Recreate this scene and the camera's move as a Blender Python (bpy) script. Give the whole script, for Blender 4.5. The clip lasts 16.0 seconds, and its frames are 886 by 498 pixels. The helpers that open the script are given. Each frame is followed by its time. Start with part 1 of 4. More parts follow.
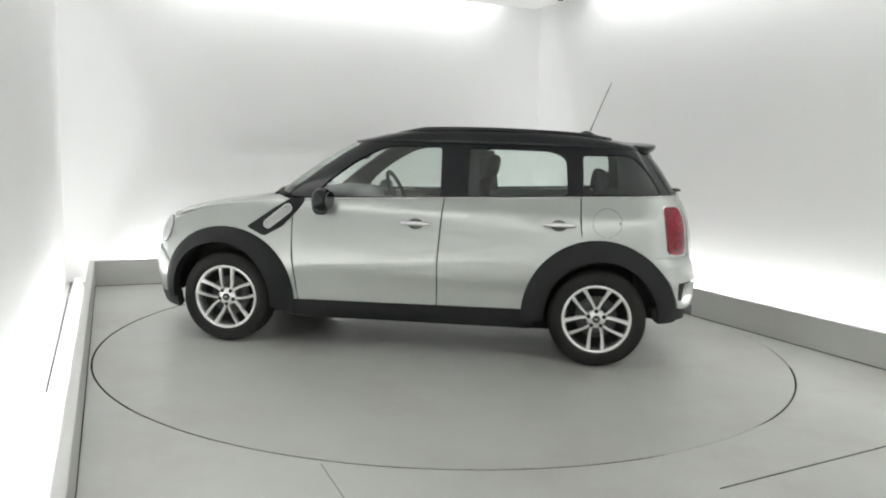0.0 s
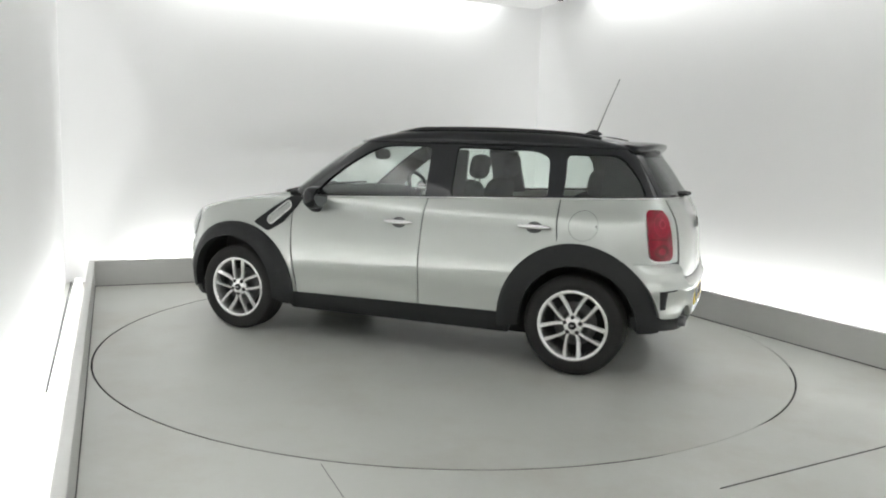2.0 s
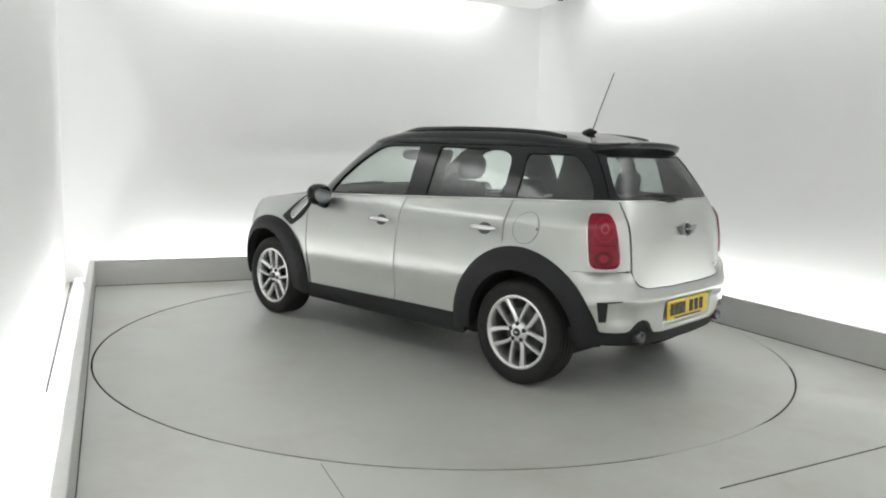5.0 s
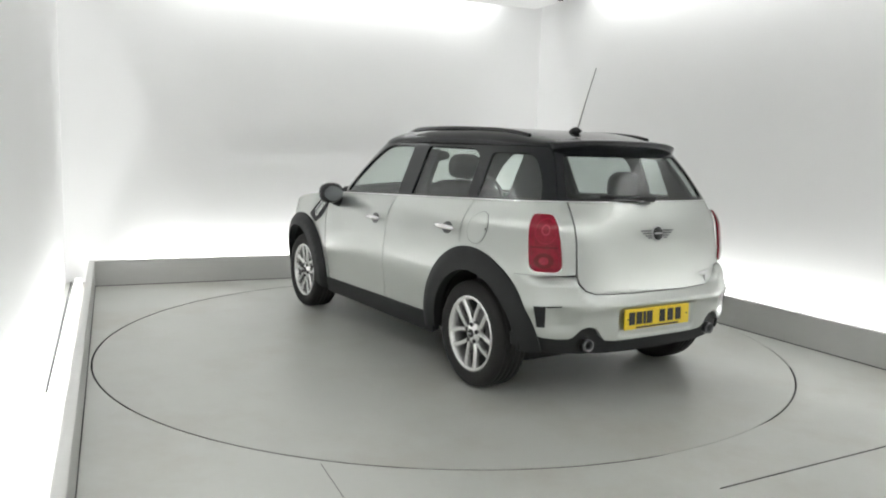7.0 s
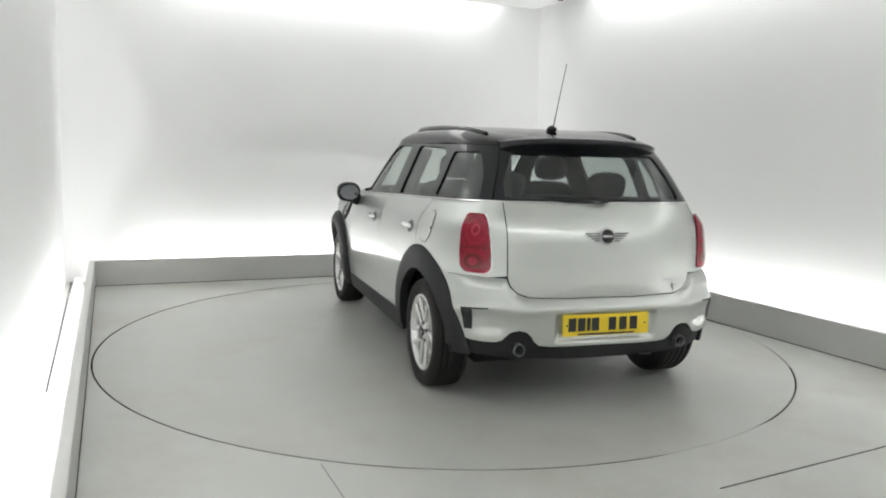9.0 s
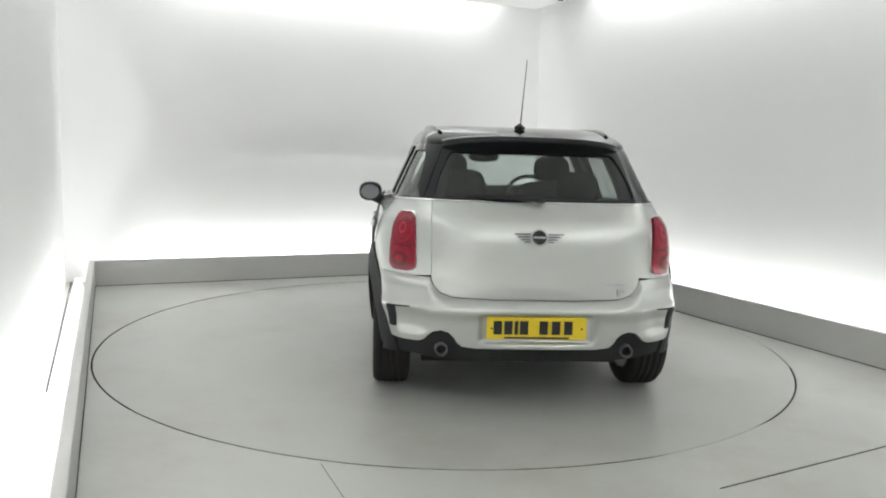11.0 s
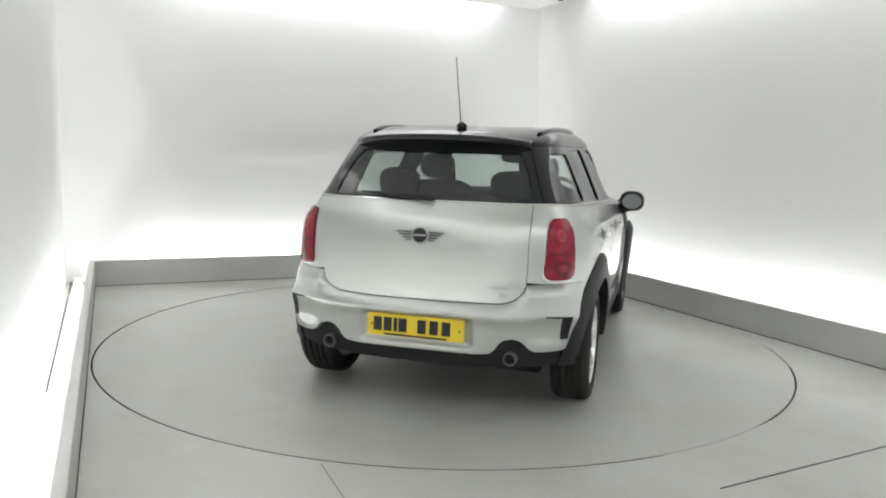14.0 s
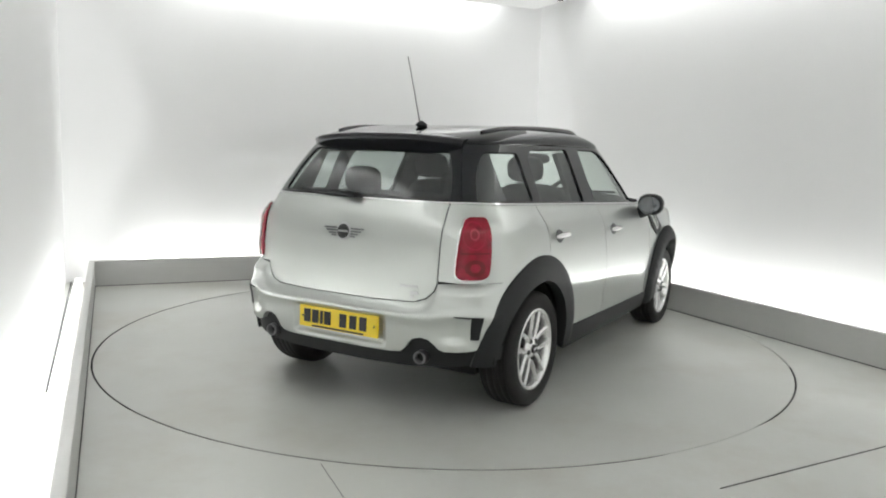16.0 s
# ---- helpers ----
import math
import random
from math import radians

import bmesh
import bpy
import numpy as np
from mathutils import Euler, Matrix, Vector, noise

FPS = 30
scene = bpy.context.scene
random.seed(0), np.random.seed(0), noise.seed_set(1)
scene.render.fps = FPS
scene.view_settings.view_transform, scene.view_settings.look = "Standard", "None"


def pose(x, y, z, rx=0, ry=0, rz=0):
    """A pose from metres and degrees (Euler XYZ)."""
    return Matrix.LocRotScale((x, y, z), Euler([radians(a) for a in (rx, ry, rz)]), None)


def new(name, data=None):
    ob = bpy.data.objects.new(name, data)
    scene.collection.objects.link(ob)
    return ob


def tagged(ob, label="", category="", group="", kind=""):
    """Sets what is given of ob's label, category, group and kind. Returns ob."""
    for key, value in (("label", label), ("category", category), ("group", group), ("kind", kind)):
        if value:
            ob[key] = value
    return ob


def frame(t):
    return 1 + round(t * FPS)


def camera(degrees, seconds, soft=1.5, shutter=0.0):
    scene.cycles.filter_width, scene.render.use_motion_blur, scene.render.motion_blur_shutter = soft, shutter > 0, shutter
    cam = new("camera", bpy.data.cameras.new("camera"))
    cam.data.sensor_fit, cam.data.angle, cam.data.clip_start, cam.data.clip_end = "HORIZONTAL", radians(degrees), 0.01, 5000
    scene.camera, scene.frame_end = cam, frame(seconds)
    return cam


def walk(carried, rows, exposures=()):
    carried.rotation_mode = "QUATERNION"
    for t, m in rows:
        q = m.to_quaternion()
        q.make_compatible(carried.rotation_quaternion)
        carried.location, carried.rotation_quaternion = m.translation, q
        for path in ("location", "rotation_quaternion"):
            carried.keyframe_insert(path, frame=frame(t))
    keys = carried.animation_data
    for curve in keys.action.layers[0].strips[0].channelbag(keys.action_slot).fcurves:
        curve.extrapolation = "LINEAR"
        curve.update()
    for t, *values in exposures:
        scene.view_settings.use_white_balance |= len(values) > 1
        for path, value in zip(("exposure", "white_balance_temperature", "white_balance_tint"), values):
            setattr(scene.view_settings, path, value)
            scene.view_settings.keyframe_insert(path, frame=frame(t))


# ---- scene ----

# ---- camera: on a fixed mount in a corner of the studio ----
cam = camera(60.25, 16.0, soft=2.0)
STILL = pose(0, -5.647, 1.408, 82.57, -1.639, 0.843)
walk(cam, [(0, STILL), (16, STILL)], exposures=[(0, 0.0, 6500, 10), (16, 0.0, 6500, 10)])

# ---- light: hidden strip lights behind the kerb and above the ceiling's edge ----
world = bpy.data.worlds.new("world")
scene.world = world
world.use_nodes = True
world.node_tree.nodes["Background"].inputs[0].default_value = (0.9, 0.95, 1.0, 1)
world.node_tree.nodes["Background"].inputs[1].default_value = 0.02

LOW_STRIP = 4.6     # watts per metre of the strips in the trough
HIGH_STRIP = 4.7    # watts per metre of the strips above the ceiling
FRONT_LOW, FRONT_HIGH = 0.9, 7.8    # the same for unseen strips added along the wall behind the camera


# ---- materials ----
def material(name, color, rough=0.5, metal=0.0, coat=0.0, spec=0.5, **extra):
    m = bpy.data.materials.new(name)
    m.use_nodes = True
    b = m.node_tree.nodes["Principled BSDF"]
    b.inputs["Base Color"].default_value = (*color, 1)
    b.inputs["Roughness"].default_value = rough
    b.inputs["Metallic"].default_value = metal
    b.inputs["Coat Weight"].default_value = coat
    b.inputs["Specular IOR Level"].default_value = spec
    for k, v in extra.items():
        b.inputs[k.replace("_", " ")].default_value = v
    return m


def vary(m, amount, scale, fine=0.0, fine_scale=200.0, rough=0.0, bump=0.0, bump_scale=80.0, stretch=(1, 1, 1)):
    """Colour mottling at two scales, roughness variation and fine relief."""
    nt = m.node_tree
    b = nt.nodes["Principled BSDF"]
    base = tuple(b.inputs["Base Color"].default_value)
    tc = nt.nodes.new("ShaderNodeTexCoord")
    mp = nt.nodes.new("ShaderNodeMapping")
    mp.inputs["Scale"].default_value = stretch
    nt.links.new(tc.outputs["Object"], mp.inputs["Vector"])

    def tex(sc, detail=4):
        n = nt.nodes.new("ShaderNodeTexNoise")
        n.inputs["Scale"].default_value = sc
        n.inputs["Detail"].default_value = detail
        nt.links.new(mp.outputs[0], n.inputs["Vector"])
        return n

    big = tex(scale)
    small = tex(fine_scale, 2)
    total = nt.nodes.new("ShaderNodeMath")
    total.operation = "MULTIPLY_ADD"
    total.inputs[1].default_value = 2 * amount
    total.inputs[2].default_value = 1 - amount
    nt.links.new(big.outputs["Fac"], total.inputs[0])
    second = nt.nodes.new("ShaderNodeMath")
    second.operation = "MULTIPLY_ADD"
    second.inputs[1].default_value = 2 * fine
    second.inputs[2].default_value = 1 - fine
    nt.links.new(small.outputs["Fac"], second.inputs[0])
    prod = nt.nodes.new("ShaderNodeMath")
    prod.operation = "MULTIPLY"
    nt.links.new(total.outputs[0], prod.inputs[0])
    nt.links.new(second.outputs[0], prod.inputs[1])
    mix = nt.nodes.new("ShaderNodeVectorMath")
    mix.operation = "SCALE"
    mix.inputs[0].default_value = base[:3]
    nt.links.new(prod.outputs[0], mix.inputs["Scale"])
    nt.links.new(mix.outputs[0], b.inputs["Base Color"])
    if rough:
        r = nt.nodes.new("ShaderNodeMath")
        r.operation = "MULTIPLY_ADD"
        r.inputs[1].default_value = 2 * rough
        r.inputs[2].default_value = b.inputs["Roughness"].default_value - rough
        nt.links.new(tex(scale * 3).outputs["Fac"], r.inputs[0])
        nt.links.new(r.outputs[0], b.inputs["Roughness"])
    if bump:
        bn = nt.nodes.new("ShaderNodeBump")
        bn.inputs["Strength"].default_value = bump
        bn.inputs["Distance"].default_value = 0.002
        nt.links.new(tex(bump_scale, 3).outputs["Fac"], bn.inputs["Height"])
        nt.links.new(bn.outputs[0], b.inputs["Normal"])
    return m


def stained(m, color, scale, amount):
    """Broad, faint stains over what the material has."""
    nt = m.node_tree
    b = nt.nodes["Principled BSDF"]
    tc = nt.nodes.new("ShaderNodeTexCoord")
    n = nt.nodes.new("ShaderNodeTexNoise")
    n.inputs["Scale"].default_value = scale
    n.inputs["Detail"].default_value = 6
    n.inputs["Roughness"].default_value = 0.65
    nt.links.new(tc.outputs["Object"], n.inputs["Vector"])
    mr = nt.nodes.new("ShaderNodeMapRange")
    mr.inputs["From Min"].default_value, mr.inputs["From Max"].default_value = 0.48, 0.72
    mr.inputs["To Max"].default_value = amount
    nt.links.new(n.outputs["Fac"], mr.inputs["Value"])
    mx = nt.nodes.new("ShaderNodeMix")
    mx.data_type = "RGBA"
    for s in mx.inputs:
        if s.name == "A" and s.type == "RGBA":
            nt.links.new(b.inputs["Base Color"].links[0].from_socket, s)
        if s.name == "B" and s.type == "RGBA":
            s.default_value = (*color, 1)
    nt.links.new(mr.outputs[0], mx.inputs[0])
    nt.links.new([s for s in mx.outputs if s.type == "RGBA"][0], b.inputs["Base Color"])
    return m


def glow(name, color, strength):
    m = bpy.data.materials.new(name)
    m.use_nodes = True
    b = m.node_tree.nodes["Principled BSDF"]
    b.inputs["Base Color"].default_value = (0.8, 0.8, 0.8, 1)
    b.inputs["Emission Color"].default_value = (*color, 1)
    b.inputs["Emission Strength"].default_value = strength
    return m


WALL = vary(material("white wall paint", (0.87, 0.87, 0.87), 0.75), 0.012, 0.8, 0.006, 60, bump=0.05, bump_scale=120)
CEILING = vary(material("white ceiling paint", (0.87, 0.87, 0.87), 0.8), 0.015, 0.7, 0.01, 60)
FLOOR = vary(material("grey floor paint", (0.56, 0.57, 0.54), 0.36, spec=0.5), 0.08, 1.1, 0.02, 30, rough=0.05, bump=0.04, bump_scale=60)
DISC = vary(material("grey turntable paint", (0.525, 0.535, 0.505), 0.35, spec=0.5), 0.08, 1.3, 0.02, 35, rough=0.05, bump=0.04, bump_scale=60)
KERB = vary(material("grey kerb paint", (0.60, 0.60, 0.585), 0.55), 0.05, 2.0, 0.03, 40, stretch=(0.3, 0.3, 1))
stained(FLOOR, (0.42, 0.39, 0.33), 0.9, 0.55)
stained(DISC, (0.42, 0.40, 0.35), 1.1, 0.55)
PIT = material("dark pit", (0.03, 0.03, 0.03), 0.9)
GROOVE = material("dark floor joint", (0.06, 0.06, 0.06), 0.8)
STRIP = glow("white strip light", (1.0, 1.0, 1.0), 3.0)


# ---- mesh helpers ----
def link(name, bm, mat, parent=None, label="", smooth=False):
    me = bpy.data.meshes.new(name)
    bm.normal_update()
    lay = bm.verts.layers.float_vector.get("surface_normal")
    normals = []
    if lay:
        for f in bm.faces:
            for l in f.loops:
                n = Vector(l.vert[lay])
                normals.append(n if f.smooth and n.length > 0.5 else f.normal.copy())
        bm.verts.layers.float_vector.remove(lay)
    bm.to_mesh(me)
    bm.free()
    if normals:
        me.normals_split_custom_set(normals)
    me.materials.append(mat)
    if smooth:
        me.shade_smooth()
    ob = new(name, me)
    if parent:
        ob.parent = parent
    if label:
        tagged(ob, label)
    return ob


def part(name, bm, mat, parent, label="", smooth=False):
    return link(name, bm, mat, parent, label, smooth)


def prism(outline, z0, z1):
    """A closed prism over a plan outline."""
    bm = bmesh.new()
    lo = [bm.verts.new((x, y, z0)) for x, y in outline]
    hi = [bm.verts.new((x, y, z1)) for x, y in outline]
    n = len(outline)
    bm.faces.new(lo[::-1])
    bm.faces.new(hi)
    for i in range(n):
        bm.faces.new((lo[i], lo[(i + 1) % n], hi[(i + 1) % n], hi[i]))
    bmesh.ops.recalc_face_normals(bm, faces=bm.faces)
    return bm


# ---- the room, a plan with four straight sides ----
def along(n, d):
    return (Vector(n).normalized(), d)


def meet(a, b):
    (n, d), (m, e) = a, b
    det = n.x * m.y - n.y * m.x
    return Vector(((d * m.y - e * n.y) / det, (n.x * e - m.x * d) / det))


BACK_N, LEFT_N, RIGHT_N = (-0.418, 0.908), (-0.912, -0.411), (0.890, 0.456)
FRONT_N = (0.418, -0.908)
BACK_D, LEFT_D, RIGHT_D, FRONT_D = 2.861, 2.480, 2.414, 5.07


def plan(gap):
    """Corners of the room's outline, moved out by gap from the kerb's inner face: back left, back right, front right, front left."""
    b, l, r, f = along(BACK_N, BACK_D + gap), along(LEFT_N, LEFT_D + gap), along(RIGHT_N, RIGHT_D + gap), along(FRONT_N, FRONT_D + gap)
    return [meet(b, l), meet(b, r), meet(f, r), meet(f, l)]


KERB_H, KERB_T, GAP, WALL_T, SOFFIT_Z, TOP_Z = 0.247, 0.05, 0.266, 0.12, 3.06, 3.58
RADIUS, HUB = 2.436, Vector((-0.035, 0.026))

inner, kerb_out, wall_in, wall_out = plan(0), plan(KERB_T), plan(GAP), plan(GAP + WALL_T)

# the front wall, kerb and strips are unseen and assumed
sides = ("back", "right", "front", "left")
for i, side in enumerate(sides):
    j = (i + 1) % 4
    # walls, with the corners closed by the overlap of their ends
    w = link("wall_" + side, prism([wall_in[i], wall_in[j], wall_out[j], wall_out[i]], 0.0, TOP_Z), WALL)
    tagged(w, "smooth white painted studio wall", "wall", kind="structure")
    k = prism([inner[i], inner[j], kerb_out[j], kerb_out[i]], 0.0, KERB_H)
    bmesh.ops.bevel(k, geom=[e for e in k.edges if all(v.co.z > 0.2 for v in e.verts)], offset=0.004, segments=2, affect="EDGES")
    tagged(link("kerb_" + side, k, KERB), "low grey painted kerb hiding strip lights", "kerb", kind="structure")

# dark joint where the kerb meets the floor
foot = plan(-0.005)
for i, side in enumerate(sides):
    j = (i + 1) % 4
    jt = link("kerb_joint", prism([foot[i], foot[j], inner[j], inner[i]], 0.0, 0.006), GROOVE)
    tagged(jt, "dark joint at the foot of the kerb", "joint", kind="structure")

# rounded inner corners behind the camera
for i, rad in ((2, 0.3), (3, 0.10)):
    c = wall_in[i]
    e0, e1 = (wall_in[i - 1] - c).normalized(), (wall_in[(i + 1) % 4] - c).normalized()
    half_angle = math.acos(max(-1, min(1, e0.dot(e1)))) / 2
    reach = rad / math.tan(half_angle)
    hub = c + (e0 + e1).normalized() * (rad / math.sin(half_angle))
    t0, t1 = c + e0 * reach - hub, c + e1 * reach - hub
    arc = [hub + (t0 * (1 - k / 16) + t1 * (k / 16)).normalized() * rad for k in range(17)]
    bm = prism(arc + [c - (e0 + e1).normalized() * 0.03], 0.0, TOP_Z)
    for f in bm.faces:
        f.smooth = abs(f.normal.z) < 0.5
    for e in bm.edges:
        e.smooth = e.calc_face_angle(0) < 0.4
    tagged(link("wall_corner", bm, WALL), "rounded white corner between studio walls", "wall corner", kind="structure")

# floor with a round hole for the turntable
bm = bmesh.new()
SEG = 192
ring = [bm.verts.new((HUB.x + math.cos(6.283185307 * i / SEG) * (RADIUS + 0.007), HUB.y + math.sin(6.283185307 * i / SEG) * (RADIUS + 0.007), 0)) for i in range(SEG)]
outer = []
for i in range(SEG):
    way_out = Vector((math.cos(6.283185307 * i / SEG), math.sin(6.283185307 * i / SEG)))
    best = 1e9
    for n, d in (along(BACK_N, BACK_D + 0.38), along(LEFT_N, LEFT_D + 0.38), along(RIGHT_N, RIGHT_D + 0.38), along(FRONT_N, FRONT_D + 0.38)):
        k = n.dot(way_out)
        if k > 1e-6:
            best = min(best, d / k)
    outer.append(bm.verts.new((way_out.x * best, way_out.y * best, 0)))
for i in range(SEG):
    j = (i + 1) % SEG
    bm.faces.new((ring[i], outer[i], outer[j], ring[j]))
bmesh.ops.recalc_face_normals(bm, faces=bm.faces)
tagged(link("floor", bm, FLOOR), "grey painted studio floor with joints", "floor", kind="structure")
# pit floor and gap wall, coloured dark for the shade in the gap
bm = bmesh.new()
bmesh.ops.create_circle(bm, cap_ends=True, segments=64, radius=RADIUS + 0.008, matrix=pose(HUB.x, HUB.y, -0.06))
bmesh.ops.create_cone(bm, cap_ends=False, segments=192, radius1=RADIUS + 0.008, radius2=RADIUS + 0.008, depth=0.058, matrix=pose(HUB.x, HUB.y, -0.031))
tagged(link("turntable_pit", bm, PIT), "dark pit below the turntable", "pit", kind="structure")


def joint_filler(a0, a1):
    """An added strip that narrows the gap round the turntable to a hairline where its line fades."""
    bm = bmesh.new()
    n = max(4, int(abs(a1 - a0) / 2))
    rows = []
    for i in range(n + 1):
        k = radians(a0 + (a1 - a0) * i / n)
        fade = min(1, 5 * i / n, 5 * (n - i) / n)
        inner_r = RADIUS + 0.006 - 0.0085 * fade
        rows.append([bm.verts.new((HUB.x + r * math.cos(k), HUB.y + r * math.sin(k), z)) for r, z in ((inner_r, -0.0006), (RADIUS + 0.0068, -0.0006), (RADIUS + 0.0068, -0.010), (inner_r, -0.010))])
    for p, q in zip(rows, rows[1:]):
        for k in range(4):
            bm.faces.new((p[k], p[(k + 1) % 4], q[(k + 1) % 4], q[k]))
    bm.faces.new(rows[0])
    bm.faces.new(rows[-1][::-1])
    bmesh.ops.recalc_face_normals(bm, faces=bm.faces)
    tagged(link("joint_filler", bm, FLOOR), "added grey strip narrowing the turntable's gap", "joint filler", kind="structure")


joint_filler(-66, -42)
joint_filler(-13, 80)


def floor_joint(a, b, width=0.006):
    a, b = Vector(a), Vector(b)
    n = (b - a).normalized()
    n = Vector((-n.y, n.x)) * width / 2
    ob = link("floor_joint", prism([a - n, b - n, b + n, a + n], -0.004, 0.0015), GROOVE)
    tagged(ob, "thin dark joint in the grey floor", "floor joint", kind="structure")


floor_joint((-0.55, -2.405), (-0.322, -2.898), 0.0022)
floor_joint((1.185, -2.515), (2.70, -1.685), 0.008)

# ceiling: a flat slab whose edge stays short of the walls, and a lid above
bm = prism(plan(0.0), SOFFIT_Z, SOFFIT_Z + 0.10)
tagged(link("ceiling", bm, CEILING), "white ceiling slab with a lit edge", "ceiling", kind="structure")
bm = prism(wall_out, TOP_Z, TOP_Z + 0.1)
tagged(link("ceiling_lid", bm, CEILING), "white lid above the ceiling's lit edge", "ceiling", kind="structure")


def strip_lamp(a, b, z, power, aim):
    """A strip lamp from a to b at height z: the housing glows and an area lamp of its size carries its light."""
    a, b = Vector(a), Vector(b)
    mid, length = (a + b) / 2, (b - a).length
    data = bpy.data.lights.new("strip_light", "AREA")
    data.shape, data.size, data.size_y = "RECTANGLE", length, 0.05
    data.energy = power * length
    data.color = (0.985, 1.0, 0.975)
    ob = new("strip_light", data)
    x = Vector((*(b - a).normalized(), 0))
    zax = -Vector(aim).normalized()
    y = zax.cross(x).normalized()
    zax = x.cross(y)
    m = Matrix((x, y, zax)).transposed().to_4x4()
    m.translation = (mid.x, mid.y, z)
    ob.matrix_world = m


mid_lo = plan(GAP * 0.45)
mid_hi = plan(GAP * 0.3)
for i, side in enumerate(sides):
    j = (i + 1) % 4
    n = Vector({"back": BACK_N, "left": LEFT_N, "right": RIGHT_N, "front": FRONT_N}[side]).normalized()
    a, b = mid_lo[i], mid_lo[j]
    u = (b - a).normalized()
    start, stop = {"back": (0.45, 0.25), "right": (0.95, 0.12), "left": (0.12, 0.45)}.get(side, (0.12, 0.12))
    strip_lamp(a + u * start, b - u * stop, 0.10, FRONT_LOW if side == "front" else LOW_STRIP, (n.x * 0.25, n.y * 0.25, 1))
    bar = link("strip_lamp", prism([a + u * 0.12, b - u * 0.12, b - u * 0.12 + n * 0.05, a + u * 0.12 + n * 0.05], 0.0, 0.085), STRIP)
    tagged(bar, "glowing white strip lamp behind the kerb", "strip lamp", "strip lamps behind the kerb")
    a, b = mid_hi[i], mid_hi[j]
    u = (b - a).normalized()
    near, far = {"back": (0.65, 0.5), "right": (0.95, 0.3), "left": (0.3, 0.65)}.get(side, (0.3, 0.3))
    strip_lamp(a + u * near, b - u * far, SOFFIT_Z + 0.2, FRONT_HIGH if side == "front" else HIGH_STRIP, (n.x * 0.5, n.y * 0.5, -1))

# a shallow ledge along the back wall, a lamp housing's edge in the trough and a small ceiling fitting
n = Vector(BACK_N).normalized()
a, b = Vector((-2.40, 2.320)), Vector((-0.514, 3.188))
ledge = link("wall_ledge", prism([a - n * 0.022, b - n * 0.022, b + n * 0.01, a + n * 0.01], 1.245, 1.257), WALL)
tagged(ledge, "shallow white ledge on the studio wall", "ledge", kind="structure")
# thin raised strip stands for the edge of the strip lamp's housing
cable = link("cable", prism([(-3.753, 1.742), (-2.239, -1.558), (-2.228, -1.553), (-3.742, 1.747)], 0.0, 0.008), GROOVE)
tagged(cable, "thin dark cable lying behind the kerb", "cable")


def ceiling_fitting():
    bm = bmesh.new()
    rows = []
    for rad, z in ((0.0001, -0.052), (0.022, -0.052), (0.030, -0.044), (0.030, -0.030), (0.012, -0.024), (0.012, -0.008), (0.045, -0.006), (0.045, 0.0), (0.0001, 0.0)):
        rows.append([bm.verts.new((rad * math.cos(6.283185307 * i / 24), rad * math.sin(6.283185307 * i / 24), z)) for i in range(24)])
    for p, q in zip(rows, rows[1:]):
        for i in range(24):
            bm.faces.new((p[i], p[(i + 1) % 24], q[(i + 1) % 24], q[i]))
    bmesh.ops.remove_doubles(bm, verts=bm.verts, dist=1e-5)
    bmesh.ops.recalc_face_normals(bm, faces=bm.faces)
    ob = link("sprinkler", bm, GROOVE)
    ob.matrix_basis = pose(1.078, 2.74, SOFFIT_Z)
    return tagged(ob, "small dark sprinkler head under the white ceiling", "sprinkler")


ceiling_fitting()

from mathutils.geometry import delaunay_2d_cdt

# ---- car materials ----
SILVER = material("silver metallic paint", (0.530, 0.555, 0.530), 0.35, 0.82, coat=1.0, Coat_Roughness=0.03, Coat_IOR=1.75)
vary(SILVER, 0.012, 2.0, 0.02, 900)
BLACK = material("black gloss paint", (0.008, 0.009, 0.012), 0.09, spec=0.42)
TRIM = vary(material("black grained plastic", (0.018, 0.019, 0.020), 0.52, spec=0.3), 0.15, 3, 0.1, 300, bump=0.15, bump_scale=400)
UNDER = vary(material("dark underbody", (0.012, 0.012, 0.012), 0.85), 0.3, 4)
RUBBER = vary(material("tyre rubber", (0.022, 0.0215, 0.021), 0.7, spec=0.3), 0.2, 6, 0.1, 150, bump=0.1, bump_scale=200)
ALLOY = vary(material("silver alloy", (0.82, 0.82, 0.81), 0.24, 0.8), 0.03, 8, 0.02, 300)
BARREL = material("dark dull alloy", (0.12, 0.12, 0.12), 0.5, 0.6)
GREY = material("grey satin metal", (0.46, 0.46, 0.47), 0.35, 0.8)
CHROME = material("chrome", (0.78, 0.78, 0.78), 0.14, 1.0)
PIPE = material("dark chrome", (0.22, 0.22, 0.23), 0.3, 1.0)
LENS = material("red lamp lens", (0.27, 0.005, 0.022), 0.15, coat=0.3, spec=0.3)
vary(LENS, 0.55, 26, 0.25, 160)
LENS_DARK = material("dark red lamp lens", (0.16, 0.004, 0.012), 0.2, coat=0.3, spec=0.3)
LENS_PALE = vary(material("pale red lamp lens", (0.36, 0.010, 0.034), 0.15, coat=0.3, spec=0.3), 0.4, 60, 0.2, 250)
LENS_PINK = material("pink lamp bulb behind the lens", (0.46, 0.03, 0.06), 0.2, coat=0.3, spec=0.3)
HEADLAMP = material("clear headlamp", (0.75, 0.77, 0.78), 0.08, 0.6, coat=1.0)
YELLOW = vary(material("yellow reflective plate", (0.86, 0.64, 0.03), 0.4), 0.03, 20)
INK = material("black ink", (0.02, 0.02, 0.02), 0.5)
